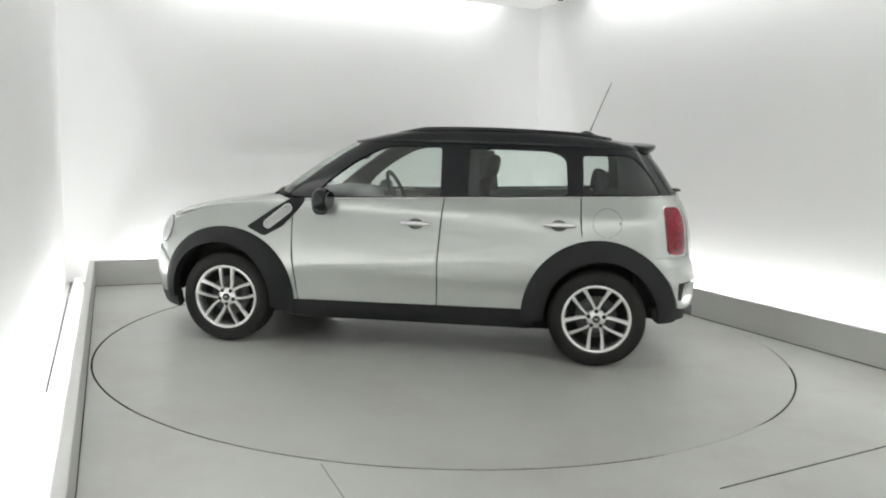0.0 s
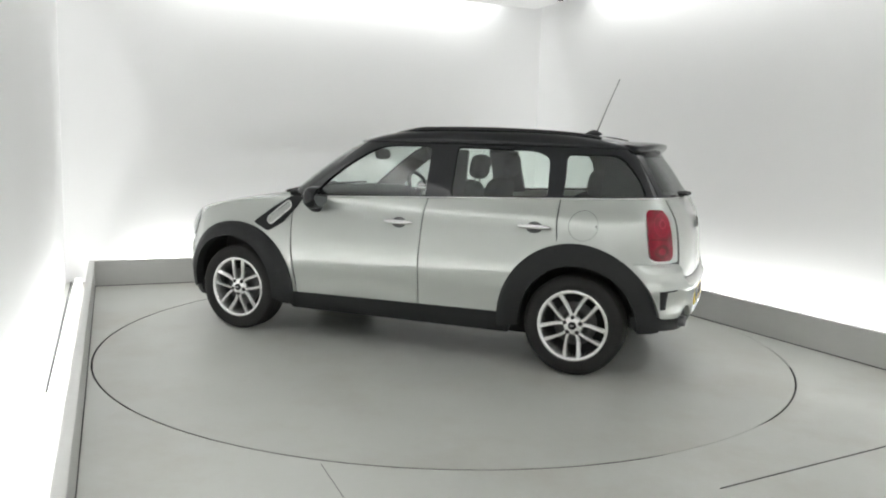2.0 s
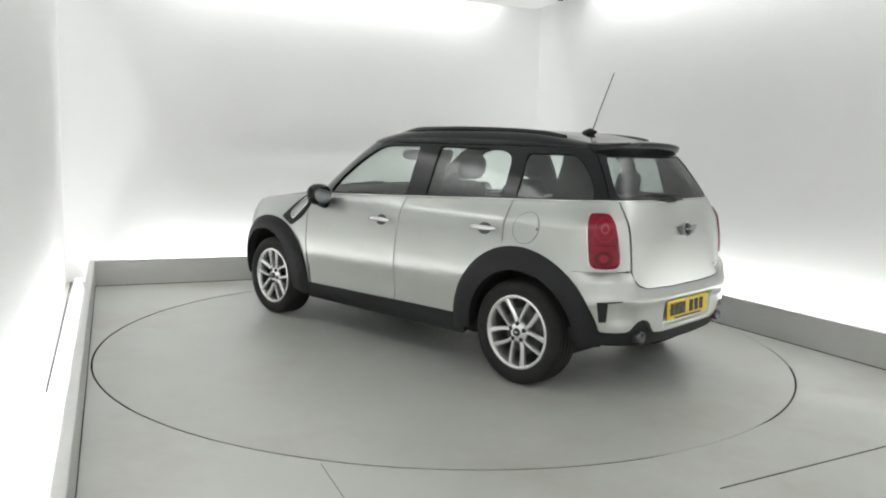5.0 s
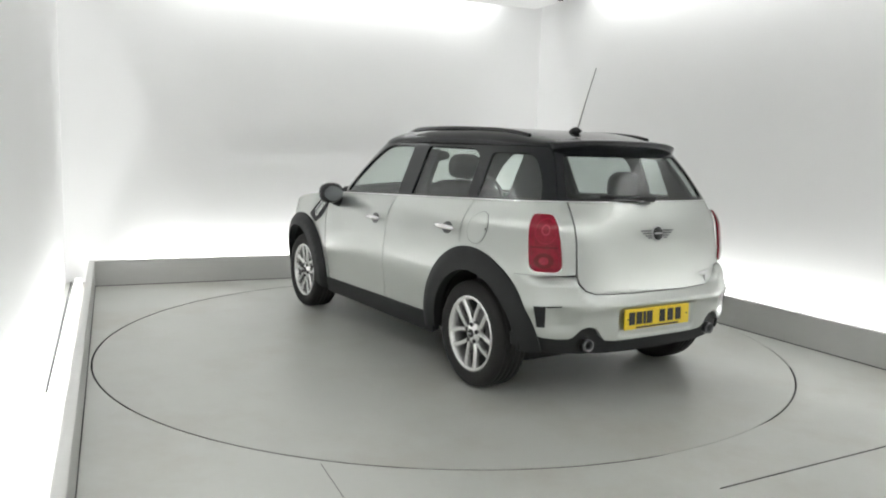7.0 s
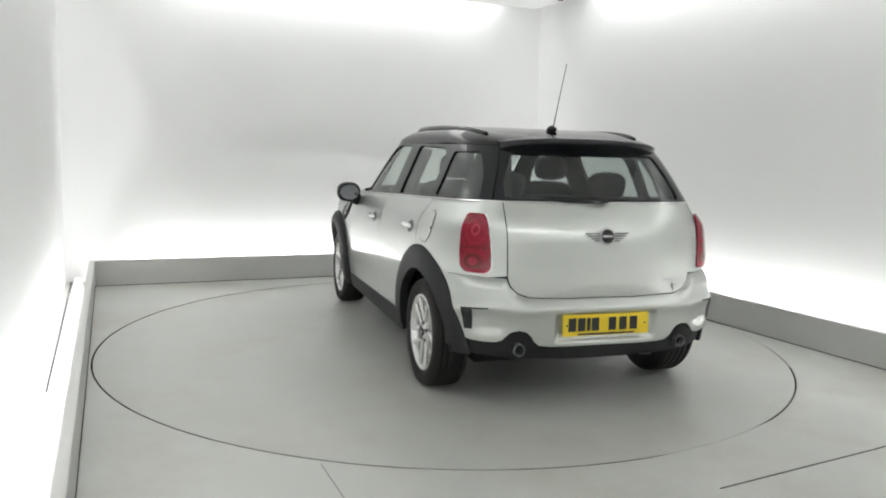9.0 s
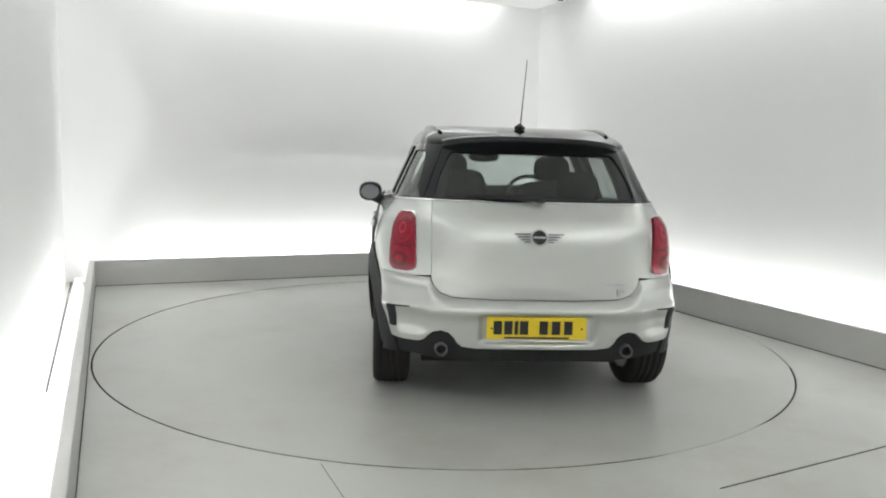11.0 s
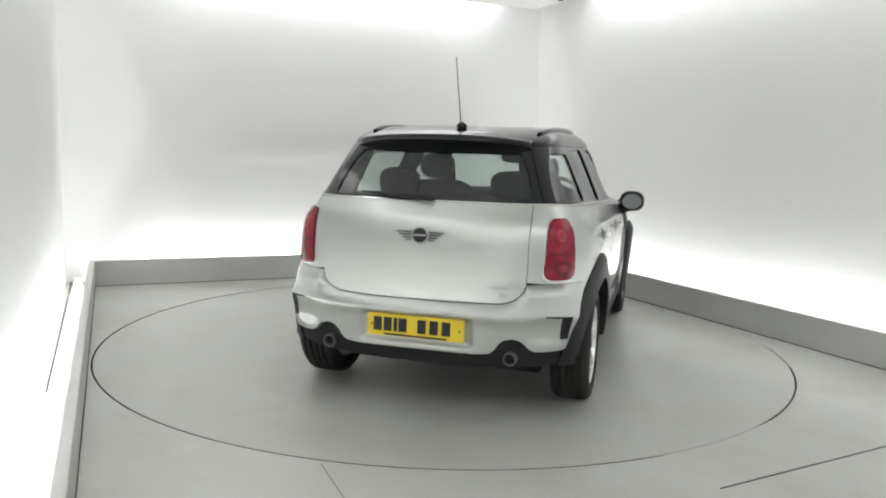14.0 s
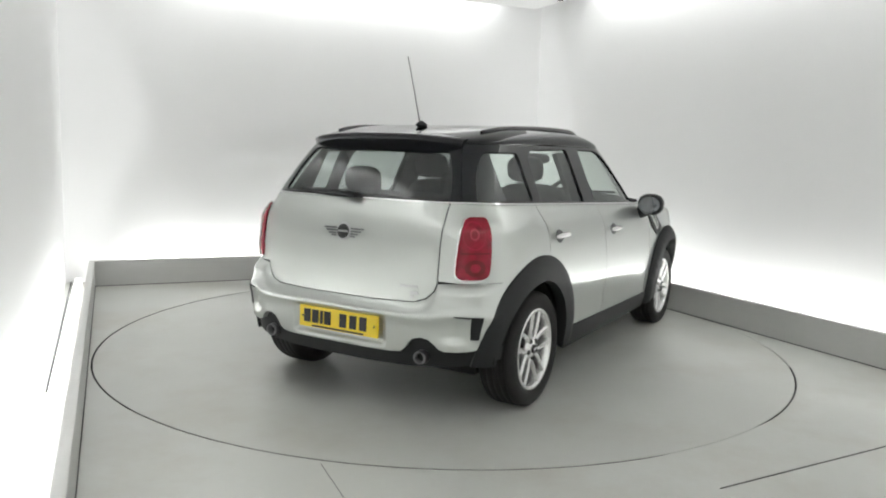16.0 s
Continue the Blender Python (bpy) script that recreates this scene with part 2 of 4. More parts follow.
CLOTH = vary(material("dark seat cloth", (0.022, 0.023, 0.026), 0.9, spec=0.25), 0.2, 8, 0.15, 300, bump=0.2, bump_scale=500)
DASH = vary(material("dark dashboard plastic", (0.03, 0.03, 0.032), 0.65, spec=0.3), 0.1, 5)
MIRROR = material("mirror glass", (0.20, 0.21, 0.22), 0.03, 1.0)


def glass(name, tint):
    m = bpy.data.materials.new(name)
    m.use_nodes = True
    nt = m.node_tree
    nt.nodes.remove(nt.nodes["Principled BSDF"])
    out = nt.nodes["Material Output"]
    tr = nt.nodes.new("ShaderNodeBsdfTransparent")
    tr.inputs[0].default_value = (*tint, 1)
    gl = nt.nodes.new("ShaderNodeBsdfGlossy")
    gl.inputs["Roughness"].default_value = 0.03
    lw = nt.nodes.new("ShaderNodeLayerWeight")
    lw.inputs["Blend"].default_value = 0.5
    pw = nt.nodes.new("ShaderNodeMath")
    pw.operation = "POWER"
    pw.inputs[1].default_value = 5
    fr = nt.nodes.new("ShaderNodeMath")
    fr.operation = "MULTIPLY_ADD"
    fr.inputs[1].default_value, fr.inputs[2].default_value = 0.65, 0.055
    nt.links.new(lw.outputs["Facing"], pw.inputs[0])
    nt.links.new(pw.outputs[0], fr.inputs[0])
    mx = nt.nodes.new("ShaderNodeMixShader")
    nt.links.new(fr.outputs[0], mx.inputs[0])
    nt.links.new(tr.outputs[0], mx.inputs[1])
    nt.links.new(gl.outputs[0], mx.inputs[2])
    nt.links.new(mx.outputs[0], out.inputs["Surface"])
    return m


GLASS = glass("green tinted side glass", (0.94, 0.97, 0.955))
GLASS_DARK = glass("grey tinted rear glass", (0.78, 0.81, 0.80))


# ---- smooth curves and the car's skin ----
def curve(*pts):
    """A smooth monotone curve through points of rising x."""
    xs, ys = [p[0] for p in pts], [p[1] for p in pts]
    d = [(ys[i + 1] - ys[i]) / (xs[i + 1] - xs[i]) for i in range(len(xs) - 1)]
    m = [d[0]] + [0 if a * b <= 0 else 2 * a * b / (a + b) for a, b in zip(d, d[1:])] + [d[-1]]

    def f(x):
        if x <= xs[0]:
            return ys[0]
        if x >= xs[-1]:
            return ys[-1]
        i = max(k for k in range(len(xs) - 1) if xs[k] <= x)
        h = xs[i + 1] - xs[i]
        t = (x - xs[i]) / h
        return ((1 + 2 * t) * (1 - t) ** 2 * ys[i] + t * (1 - t) ** 2 * h * m[i] + t * t * (3 - 2 * t) * ys[i + 1] + t * t * (t - 1) * h * m[i + 1])
    return f


class Skin:
    """A car's outer surface: at each height a rounded plan outline. s runs along the flank as x does, then on round the ends."""

    def __init__(self, width, rear, front, xr, xf, nr, nf):
        self.width, self.rear, self.front, self.xr, self.xf, self.nr, self.nf = width, rear, front, xr, xf, nr, nf
        self.tables = []
        for a, n in ((0.8, 3.6), (0.85, 2.4)):
            phi = np.linspace(0, math.pi / 2, 4000) ** 2 / (math.pi / 2)
            x, y = a * np.sin(phi) ** (2 / n), 0.82 * np.abs(np.cos(phi)) ** (2 / n)
            arc = np.concatenate([[0], np.cumsum(np.hypot(np.diff(x), np.diff(y)))])
            self.tables.append((arc, phi))
        self.centre = xr - self.tables[0][0][-1]
        self.nose = xf + self.tables[1][0][-1]

    def at(self, s, z):
        w = self.width(z)
        if self.xr <= s <= self.xf:
            return Vector((s, w, z))
        back = s < self.xr
        arc, phi = self.tables[0 if back else 1]
        along_arc = self.xr - s if back else s - self.xf
        sign = 1
        if along_arc > arc[-1]:
            along_arc, sign = 2 * arc[-1] - along_arc, -1
        p = float(np.interp(along_arc, arc, phi))
        n = self.nr(z) if back else self.nf(z)
        y = w * abs(math.cos(p)) ** (2 / n) * sign
        if back:
            return Vector((self.xr - (self.xr - self.rear(z)) * math.sin(p) ** (2 / n), y, z))
        return Vector((self.xf + (self.front(z) - self.xf) * math.sin(p) ** (2 / n), y, z))

    def normal(self, s, z):
        e = 0.004
        ds, dz = self.at(s + e, z) - self.at(s - e, z), self.at(s, z + e) - self.at(s, z - e)
        return dz.cross(ds).normalized()

    def sx(self, x, z):
        """s of the place on the flank at x."""
        if self.xr <= x <= self.xf:
            return x
        back = x < self.xr
        arc, phi = self.tables[0 if back else 1]
        k = (self.xr - x) / (self.xr - self.rear(z)) if back else (x - self.xf) / (self.front(z) - self.xf)
        n = self.nr(z) if back else self.nf(z)
        p = math.asin(min(1, k) ** (n / 2))
        l = float(np.interp(p, phi, arc))
        return self.xr - l if back else self.xf + l

    def sy(self, y, z, back=True):
        """s of the place on the tail (or nose) at y."""
        arc, phi = self.tables[0 if back else 1]
        n = self.nr(z) if back else self.nf(z)
        p = math.acos(min(1, abs(y) / self.width(z)) ** (n / 2))
        l = float(np.interp(p, phi, arc))
        if y < 0:
            l = 2 * arc[-1] - l
        return self.xr - l if back else self.xf + l


BODY = Skin(
    curve((0.16, 0.78), (0.22, 0.825), (0.30, 0.848), (0.45, 0.866), (0.56, 0.871), (0.66, 0.870), (0.75, 0.865), (0.86, 0.853), (0.92, 0.841), (0.97, 0.824), (1.02, 0.790), (1.06, 0.760), (1.13, 0.72)),
    curve((0.16, -1.84), (0.30, -1.885), (0.42, -1.90), (0.60, -1.905), (0.75, -1.90), (0.90, -1.888), (0.96, -1.872), (1.02, -1.848), (1.07, -1.82), (1.13, -1.785)),
    curve((0.16, 1.975), (0.44, 2.037), (0.65, 1.997), (0.83, 1.918), (0.95, 1.822), (1.1, 1.685)),
    -1.10, 1.25, curve((0.55, 3.8), (0.74, 3.4), (0.9, 3.45), (1.03, 3.95), (1.13, 4.4)), curve((0.2, 2.5), (1.1, 2.4)))
CABIN = Skin(
    curve((0.98, 0.785), (1.05, 0.760), (1.12, 0.730), (1.2, 0.694), (1.3, 0.649), (1.4, 0.600), (1.47, 0.556)),
    curve((0.98, -1.86), (1.08, -1.808), (1.13, -1.778), (1.2, -1.735), (1.3, -1.668), (1.4, -1.585), (1.47, -1.50)),
    curve((0.98, 1.13), (1.1, 0.985), (1.3, 0.70), (1.4, 0.52), (1.47, 0.36)),
    -1.05, 0.05, curve((1.0, 4.6), (1.2, 4.4), (1.45, 3.8)), curve((1.0, 3.2), (1.45, 3.0)))


def belt(x):
    return 1.035 - 0.045 * max(-1.8, min(1.0, x))


# ---- panels cut from the skin ----
def inside(p, poly):
    hit = False
    n = len(poly)
    for i in range(n):
        (x0, y0), (x1, y1) = poly[i], poly[(i + 1) % n]
        if (y0 > p[1]) != (y1 > p[1]) and p[0] < (x1 - x0) * (p[1] - y0) / (y1 - y0) + x0:
            hit = not hit
    return hit


def resample(poly, step):
    out = []
    n = len(poly)
    for i in range(n):
        a, b = Vector(poly[i]), Vector(poly[(i + 1) % n])
        k = max(1, int(math.ceil((b - a).length / step)))
        out += [tuple(a.lerp(b, j / k)) for j in range(k)]
    return out


def rounded(poly, r, seg=5):
    """A polygon with its corners rounded; r is one radius or one for each corner."""
    n = len(poly)
    out = []
    for i in range(n):
        rad = r[i] if isinstance(r, (list, tuple)) else r
        a, p, b = Vector(poly[i - 1]), Vector(poly[i]), Vector(poly[(i + 1) % n])
        if rad <= 0:
            out.append(tuple(p))
            continue
        u, v = (a - p), (b - p)
        c = min(rad, u.length * 0.45, v.length * 0.45)
        q0, q1 = p + u.normalized() * c, p + v.normalized() * c
        for k in range(seg + 1):
            t = k / seg
            out.append(tuple(q0 * (1 - t) ** 2 + p * 2 * t * (1 - t) + q1 * t * t))
    return out


def ellipse(cx, cz, rx, rz, a0=0.0, a1=360.0, n=40):
    return [(cx + rx * math.cos(radians(a0 + (a1 - a0) * i / n)), cz + rz * math.sin(radians(a0 + (a1 - a0) * i / n))) for i in range(n + (a1 - a0 < 360))]


def capsule(a, b, r, n=8):
    """A long round-ended outline from a to b."""
    a, b = Vector(a), Vector(b)
    w = math.atan2(b.y - a.y, b.x - a.x)
    turn = [w + math.pi / 2 + math.pi * i / n for i in range(n + 1)]
    return [(a.x + r * math.cos(k), a.y + r * math.sin(k)) for k in turn] + [(b.x - r * math.cos(k), b.y - r * math.sin(k)) for k in turn]


def sheet(place, outline, holes=(), step=0.05, thick=0.014, side=1, round_edge=0.002, shift=None):
    """A sheet with thickness over a flat outline with holes. place(u, v) gives the point and its outward normal; shift(u, v) moves it outwards."""
    loops = [resample(outline, step)] + [resample(h, step) for h in holes]
    flat = []
    edges = []
    for lp in loops:
        b = len(flat)
        flat += lp
        edges += [(b + i, b + (i + 1) % len(lp)) for i in range(len(lp))]
    rim = len(flat)
    us, vs = [p[0] for p in loops[0]], [p[1] for p in loops[0]]
    rim_np = np.array(flat)
    lip = 0.008
    if round_edge:
        for lp in loops:
            n_lp = len(lp)
            for i in range(n_lp):
                d = Vector(lp[(i + 1) % n_lp]) - Vector(lp[i - 1])
                if d.length < 1e-6:
                    continue
                d = Vector((-d.y, d.x)).normalized() * lip
                for q in (Vector(lp[i]) + d, Vector(lp[i]) - d):
                    if inside(q, loops[0]) and not any(inside(q, h) for h in loops[1:]) and np.min(np.hypot(rim_np[:, 0] - q[0], rim_np[:, 1] - q[1])) > 0.8 * lip:
                        flat.append(tuple(q))
    for i in range(int((max(us) - min(us)) / step) + 1):
        for j in range(int((max(vs) - min(vs)) / step) + 1):
            p = (min(us) + (i + 0.5) * step, min(vs) + (j + 0.5) * step)
            if np.min(np.hypot(rim_np[:, 0] - p[0], rim_np[:, 1] - p[1])) > max(0.45 * step, 1.5 * lip) and inside(p, loops[0]) and not any(inside(p, h) for h in loops[1:]):
                flat.append(p)
    co, _, tris, *_ = delaunay_2d_cdt([Vector(p) for p in flat], edges, [], 0, 1e-6)
    keep = []
    for t in tris:
        c = (co[t[0]] + co[t[1]] + co[t[2]]) / 3
        if inside(c, loops[0]) and not any(inside(c, h) for h in loops[1:]):
            keep.append(t)
    count = {}
    for t in keep:
        for a, b in ((t[0], t[1]), (t[1], t[2]), (t[2], t[0])):
            k = (min(a, b), max(a, b))
            count.setdefault(k, []).append((a, b))
    border = [v[0] for v in count.values() if len(v) == 1]
    on_rim = {i for e in border for i in e}
    bm = bmesh.new()
    top, low = {}, {}
    lay = bm.verts.layers.float_vector.new("surface_normal")

    def moved(u, v):
        p, n = place(u, v)
        return p + n * (shift(u, v) if shift else 0.0)
    for i in {i for t in keep for i in t}:
        u, v = co[i]
        p, n = place(u, v)
        o = shift(u, v) if shift else 0.0
        q = p + n * (o - (round_edge if i in on_rim else 0))
        r = p + n * (o - thick)
        q.y *= side
        r.y *= side
        e = 0.006
        true_n = (moved(u, v + e) - moved(u, v - e)).cross(moved(u + e, v) - moved(u - e, v)).normalized()
        if true_n.dot(n) < 0:
            true_n.negate()
        true_n.y *= side
        top[i], low[i] = bm.verts.new(q), bm.verts.new(r)
        top[i][lay] = true_n
    for t in keep:
        f = bm.faces.new([top[i] for i in t])
        f.smooth = True
        bm.faces.new([low[i] for i in t][::-1])
    for a, b in border:
        bm.faces.new((top[b], top[a], low[a], low[b]))
    bmesh.ops.recalc_face_normals(bm, faces=bm.faces)
    return bm


def on(skin):
    return lambda u, v: (skin.at(u, v), skin.normal(u, v))


def panel(name, skin, outline, mat, parent, label="", off=0.0, **k):
    shift = off if callable(off) else (lambda u, v: off)
    return part(name, sheet(on(skin), outline, shift=shift, **k), mat, parent, label)


def blob(centre, size, power=2.0, seg=24, rings=14, turn=None):
    """A rounded solid between an ellipsoid and a box."""
    bm = bmesh.new()
    bmesh.ops.create_uvsphere(bm, u_segments=seg, v_segments=rings, radius=1)
    for v in bm.verts:
        c = v.co
        k = (abs(c.x) ** power + abs(c.y) ** power + abs(c.z) ** power) ** (1 / power)
        v.co = Vector((c.x / k * size[0], c.y / k * size[1], c.z / k * size[2]))
    m = Matrix.Translation(centre) @ (turn or Matrix())
    bmesh.ops.transform(bm, matrix=m, verts=bm.verts)
    for f in bm.faces:
        f.smooth = True
    return bm


def lathe(profile, seg=48):
    """A solid of revolution about the y axis; profile rows are (radius, y)."""
    bm = bmesh.new()
    rows = []
    for r, y in profile:
        rows.append([bm.verts.new((r * math.cos(6.283185307 * i / seg), y, r * math.sin(6.283185307 * i / seg))) for i in range(seg)])
    for a, b in zip(rows, rows[1:]):
        for i in range(seg):
            j = (i + 1) % seg
            f = bm.faces.new((a[i], a[j], b[j], b[i]))
            f.smooth = True
    for end in () if profile[0] == profile[-1] else (rows[0], rows[-1]):
        if (end[0].co.xz).length > 1e-4:
            bm.faces.new(end)
    bmesh.ops.remove_doubles(bm, verts=bm.verts, dist=1e-6)
    bmesh.ops.recalc_face_normals(bm, faces=bm.faces)
    return bm


def tube(points, radius, seg=10, flat=1.0):
    """A rod along points; radius may be one value or one for each point."""
    bm = bmesh.new()
    pts = [Vector(p) for p in points]
    rows = []
    for i, p in enumerate(pts):
        d = (pts[min(i + 1, len(pts) - 1)] - pts[max(i - 1, 0)]).normalized()
        side = d.cross(Vector((0, 0, 1)))
        side = side.normalized() if side.length > 1e-3 else Vector((0, 1, 0))
        up = side.cross(d).normalized()
        r = radius[i] if isinstance(radius, (list, tuple)) else radius
        rows.append([bm.verts.new(p + side * r * math.cos(6.283185307 * k / seg) + up * r * flat * math.sin(6.283185307 * k / seg)) for k in range(seg)])
    for a, b in zip(rows, rows[1:]):
        for k in range(seg):
            f = bm.faces.new((a[k], a[(k + 1) % seg], b[(k + 1) % seg], b[k]))
            f.smooth = True
    bm.faces.new(rows[0][::-1])
    bm.faces.new(rows[-1])
    bmesh.ops.recalc_face_normals(bm, faces=bm.faces)
    return bm


def box(centre, size, bevel=0.005, turn=None, seg=2):
    bm = bmesh.new()
    bmesh.ops.create_cube(bm, size=1, matrix=Matrix.Translation(centre) @ (turn or Matrix()) @ Matrix.Diagonal((*size, 1)))
    if bevel:
        bmesh.ops.bevel(bm, geom=bm.edges[:], offset=bevel, segments=seg, affect="EDGES")
    return bm


def mirrored(bm, side):
    if side < 0:
        bmesh.ops.scale(bm, vec=(1, -1, 1), verts=bm.verts)
        bmesh.ops.reverse_faces(bm, faces=bm.faces)
    return bm

# ---- the turntable ----
bm = bmesh.new()
bmesh.ops.create_cone(bm, cap_ends=True, segments=192, radius1=RADIUS - 0.005, radius2=RADIUS - 0.005, depth=0.05, matrix=pose(0, 0, -0.025))
turntable = link("turntable", bm, DISC)
# band over the disc's edge, its dark colour standing for the gap's shade
bm = bmesh.new()
bmesh.ops.create_cone(bm, cap_ends=False, segments=192, radius1=RADIUS - 0.004, radius2=RADIUS - 0.004, depth=0.046, matrix=pose(0, 0, -0.026))
part("rim", bm, PIT, turntable, "edge band coloured dark like the gap's shade")
tagged(turntable, "round grey painted turntable set flush in the floor", "turntable")

# ---- the car: x forwards, y to its left, origin on the ground between the axles ----
car = new("car")
tagged(car, "small silver five-door crossover with black roof and wheel arches", "car")
AXLE, WHEEL_Z = 1.2975, 0.322
F_ARCH, R_ARCH = (1.262, 0.31, 0.495, 0.485), (-1.272, 0.32, 0.490, 0.505)
SEAM = 0.004


def arch_cut(arch, a0, a1, grow=-0.012, n=24):
    cx, cz, rx, rz = arch
    return ellipse(cx, cz, rx + grow, rz + grow, a0, a1, n)


# underbody, an unseen box added to deepen shade beneath the tail, and cabin floor
part("underbody", box((0.03, 0, 0.475), (3.10, 1.26, 0.62), 0.06), UNDER, car)
part("tail_shade_box", box((-1.64, 0, 0.50), (0.36, 1.28, 0.42), 0.05), UNDER, car)
part("cabin_floor", box((-0.45, 0, 0.84), (2.5, 1.44, 0.12), 0.03), DASH, car)

for side in (1, -1):
    # fender, cut out over the arch
    hood_edge = [(0.785, 0.998), (0.95, 0.985), (1.15, 0.962), (1.35, 0.935), (1.55, 0.90), (1.70, 0.865), (1.85, 0.815)]
    nose = [(BODY.sy(0.42, 0.78, False), 0.775), (BODY.sy(0.42, 0.62, False), 0.62), (BODY.sx(1.80, 0.58), 0.58), (BODY.sx(1.70, 0.5), 0.5)]
    wall = [(0.785, 0.998), (0.785, 0.62), (0.742, 0.30), (0.79, 0.30)]
    outline = [wall[3]] + arch_cut(F_ARCH, 172, 40) + nose[::-1] + hood_edge[::-1] + wall[1:3]
    panel("front_fender", BODY, outline, SILVER, car, side=side, step=0.05)

    # doors
    outline = rounded([(0.777, belt(0.777) - 0.006), (-0.245 + SEAM, belt(-0.245) - 0.006), (-0.222 + SEAM, 0.62), (-0.222 + SEAM, 0.318), (0.735, 0.300), (0.777, 0.62)], [0.01, 0.01, 0, 0.03, 0.04, 0.2])
    dent = lambda u, v: -0.010 * math.exp(-((v - 0.42) / 0.09) ** 2)
    fdoor = panel("front_door", BODY, outline, SILVER, car, side=side, step=0.05, off=dent)
    c_seam = [(-1.137, belt(-1.137) - 0.006), (-1.139, 1.03), (-1.142, 0.95), (-1.152, 0.86)]
    outline = [(-0.245 - SEAM, belt(-0.245) - 0.006)] + [(BODY.sx(x + SEAM, z), z) for x, z in c_seam]
    outline = outline[::-1]
    arc_r = [(BODY.sx(x, z), z) for x, z in arch_cut(R_ARCH, 76, 2) if z > 0.34]
    outline = rounded(outline, 0) + [(-0.222 - SEAM, 0.62), (-0.222 - SEAM, 0.318), (-0.775, 0.338)] + arc_r[::-1]
    rdoor = panel("rear_door", BODY, outline, SILVER, car, side=side, step=0.05, off=dent)

    # rear quarter, round the corner to the tailgate
    zs = [1.108, 1.05, 0.98, 0.90, 0.80, 0.73]
    gate = [(BODY.sy(0.5535, z), z) for z in zs]
    low = [(BODY.sy(0.65, 0.722), 0.722), (BODY.sx(-1.76, 0.722), 0.722), (BODY.sx(-1.62, 0.722), 0.722)]
    arc = arch_cut(R_ARCH, 75, 145)
    beltline = [(BODY.sx(x, belt(x) - 0.006), belt(x) - 0.006) for x in (-1.72, -1.6, -1.45, -1.3, -1.2)]
    outline = gate + low + [(BODY.sx(x, z), z) for x, z in arc[::-1]] + [(BODY.sx(x - SEAM, z), z) for x, z in c_seam[::-1]] + beltline[::-1]
    quarter = panel("rear_quarter", BODY, outline, SILVER, car, side=side, step=0.04)

    # sill and wheel arches in grained plastic
    panel("sill", BODY, rounded([(0.80, 0.318), (-0.86, 0.352), (-0.86, 0.222), (0.80, 0.197)], 0.02), TRIM, car, side=side, off=0.006, thick=0.05)
    for (cx, cz, rx, rz), inner_r, name in ((F_ARCH, 0.372, "front_arch"), (R_ARCH, 0.375, "rear_arch")):
        wheel_x = AXLE if cx > 0 else -AXLE
        a0, a1 = (-8, 190) if cx > 0 else (-7, 181)
        out = ellipse(cx, cz, rx, rz, a0, a1, 44)
        inn = ellipse(wheel_x * 0.995, 0.315, inner_r - 0.012, inner_r, a0 + 3, a1 - 3 if cx > 0 else a1 + 1, 44)
        pts = [(BODY.sx(x, z), z) for x, z in out] + [(BODY.sx(x, z), z) for x, z in inn[::-1]]

        def flare(u, v, cx=cx, cz=cz, rx=rx, rz=rz):
            x = BODY.at(u, v).x
            k = math.hypot((x - cx) / rx, (v - cz) / rz)
            rearward = max(0, min(1, (-1.35 - x) / 0.25)) if cx < 0 else 0
            return 0.010 + 0.012 * max(0, min(1, (-1.62 - x) / 0.1)) + (0.034 if cx > 0 else 0.014) * (1 - 0.7 * rearward) * max(0, min(1, (1 - k) / 0.12)) ** 0.6

        panel(name, BODY, pts, TRIM, car, "matt black plastic arch", side=side, off=flare, thick=0.06, step=0.03)
        liner = bmesh.new()
        rows = []
        for y in (0.50, 0.80):
            rows.append([liner.verts.new((wheel_x + 0.39 * math.cos(radians(a)), y, 0.315 + 0.39 * math.sin(radians(a)))) for a in range(0, 181, 10)])
        for i in range(len(rows[0]) - 1):
            liner.faces.new((rows[0][i], rows[0][i + 1], rows[1][i + 1], rows[1][i]))
        liner.faces.new(rows[0])
        part("wheel_liner", mirrored(liner, side), UNDER, car)

    # vent behind the front arch
    vent = panel("side_vent", BODY, rounded([(1.10, 0.800), (0.92, 0.928), (0.80, 1.002), (0.70, 1.004), (0.742, 0.930), (0.845, 0.815), (0.975, 0.742)], 0.02), TRIM, car, side=side, off=0.009, thick=0.012, step=0.03,
                 holes=[capsule((0.945, 0.826), (0.815, 0.932), 0.026)])
    panel("vent_insert", BODY, capsule((0.945, 0.826), (0.815, 0.932), 0.025), SILVER, vent, "silver vent insert", side=side, off=0.005, thick=0.006, step=0.03)
    panel("vent_loop", BODY, capsule((0.945, 0.826), (0.815, 0.932), 0.033), CHROME, vent, "bright loop round the vent", side=side, off=0.015, thick=0.008, step=0.03,
          holes=[capsule((0.945, 0.826), (0.815, 0.932), 0.024)])

    # door handles: a bar before a flat disc, coloured dark for the cup's shade
    for door, hx, hz in ((fdoor, -0.075, 0.874), (rdoor, -1.010, 0.905)):
        p, n = BODY.at(hx, hz), BODY.normal(hx, hz)
        panel("handle_cup", BODY, ellipse(hx + 0.005, hz, 0.052, 0.036, n=28), BARREL, door, side=side, off=0.004, thick=0.004, step=0.02)
        part("door_handle", mirrored(blob(p + n * 0.028 + Vector((0, 0, 0)), (0.108, 0.013, 0.0155), 2.6), side), CHROME, door, "chrome door handle")

    # windows: black frame with three openings, glass set back in each
    def up(x, z):
        return (CABIN.sx(x, z), z)

    top_z = 1.415
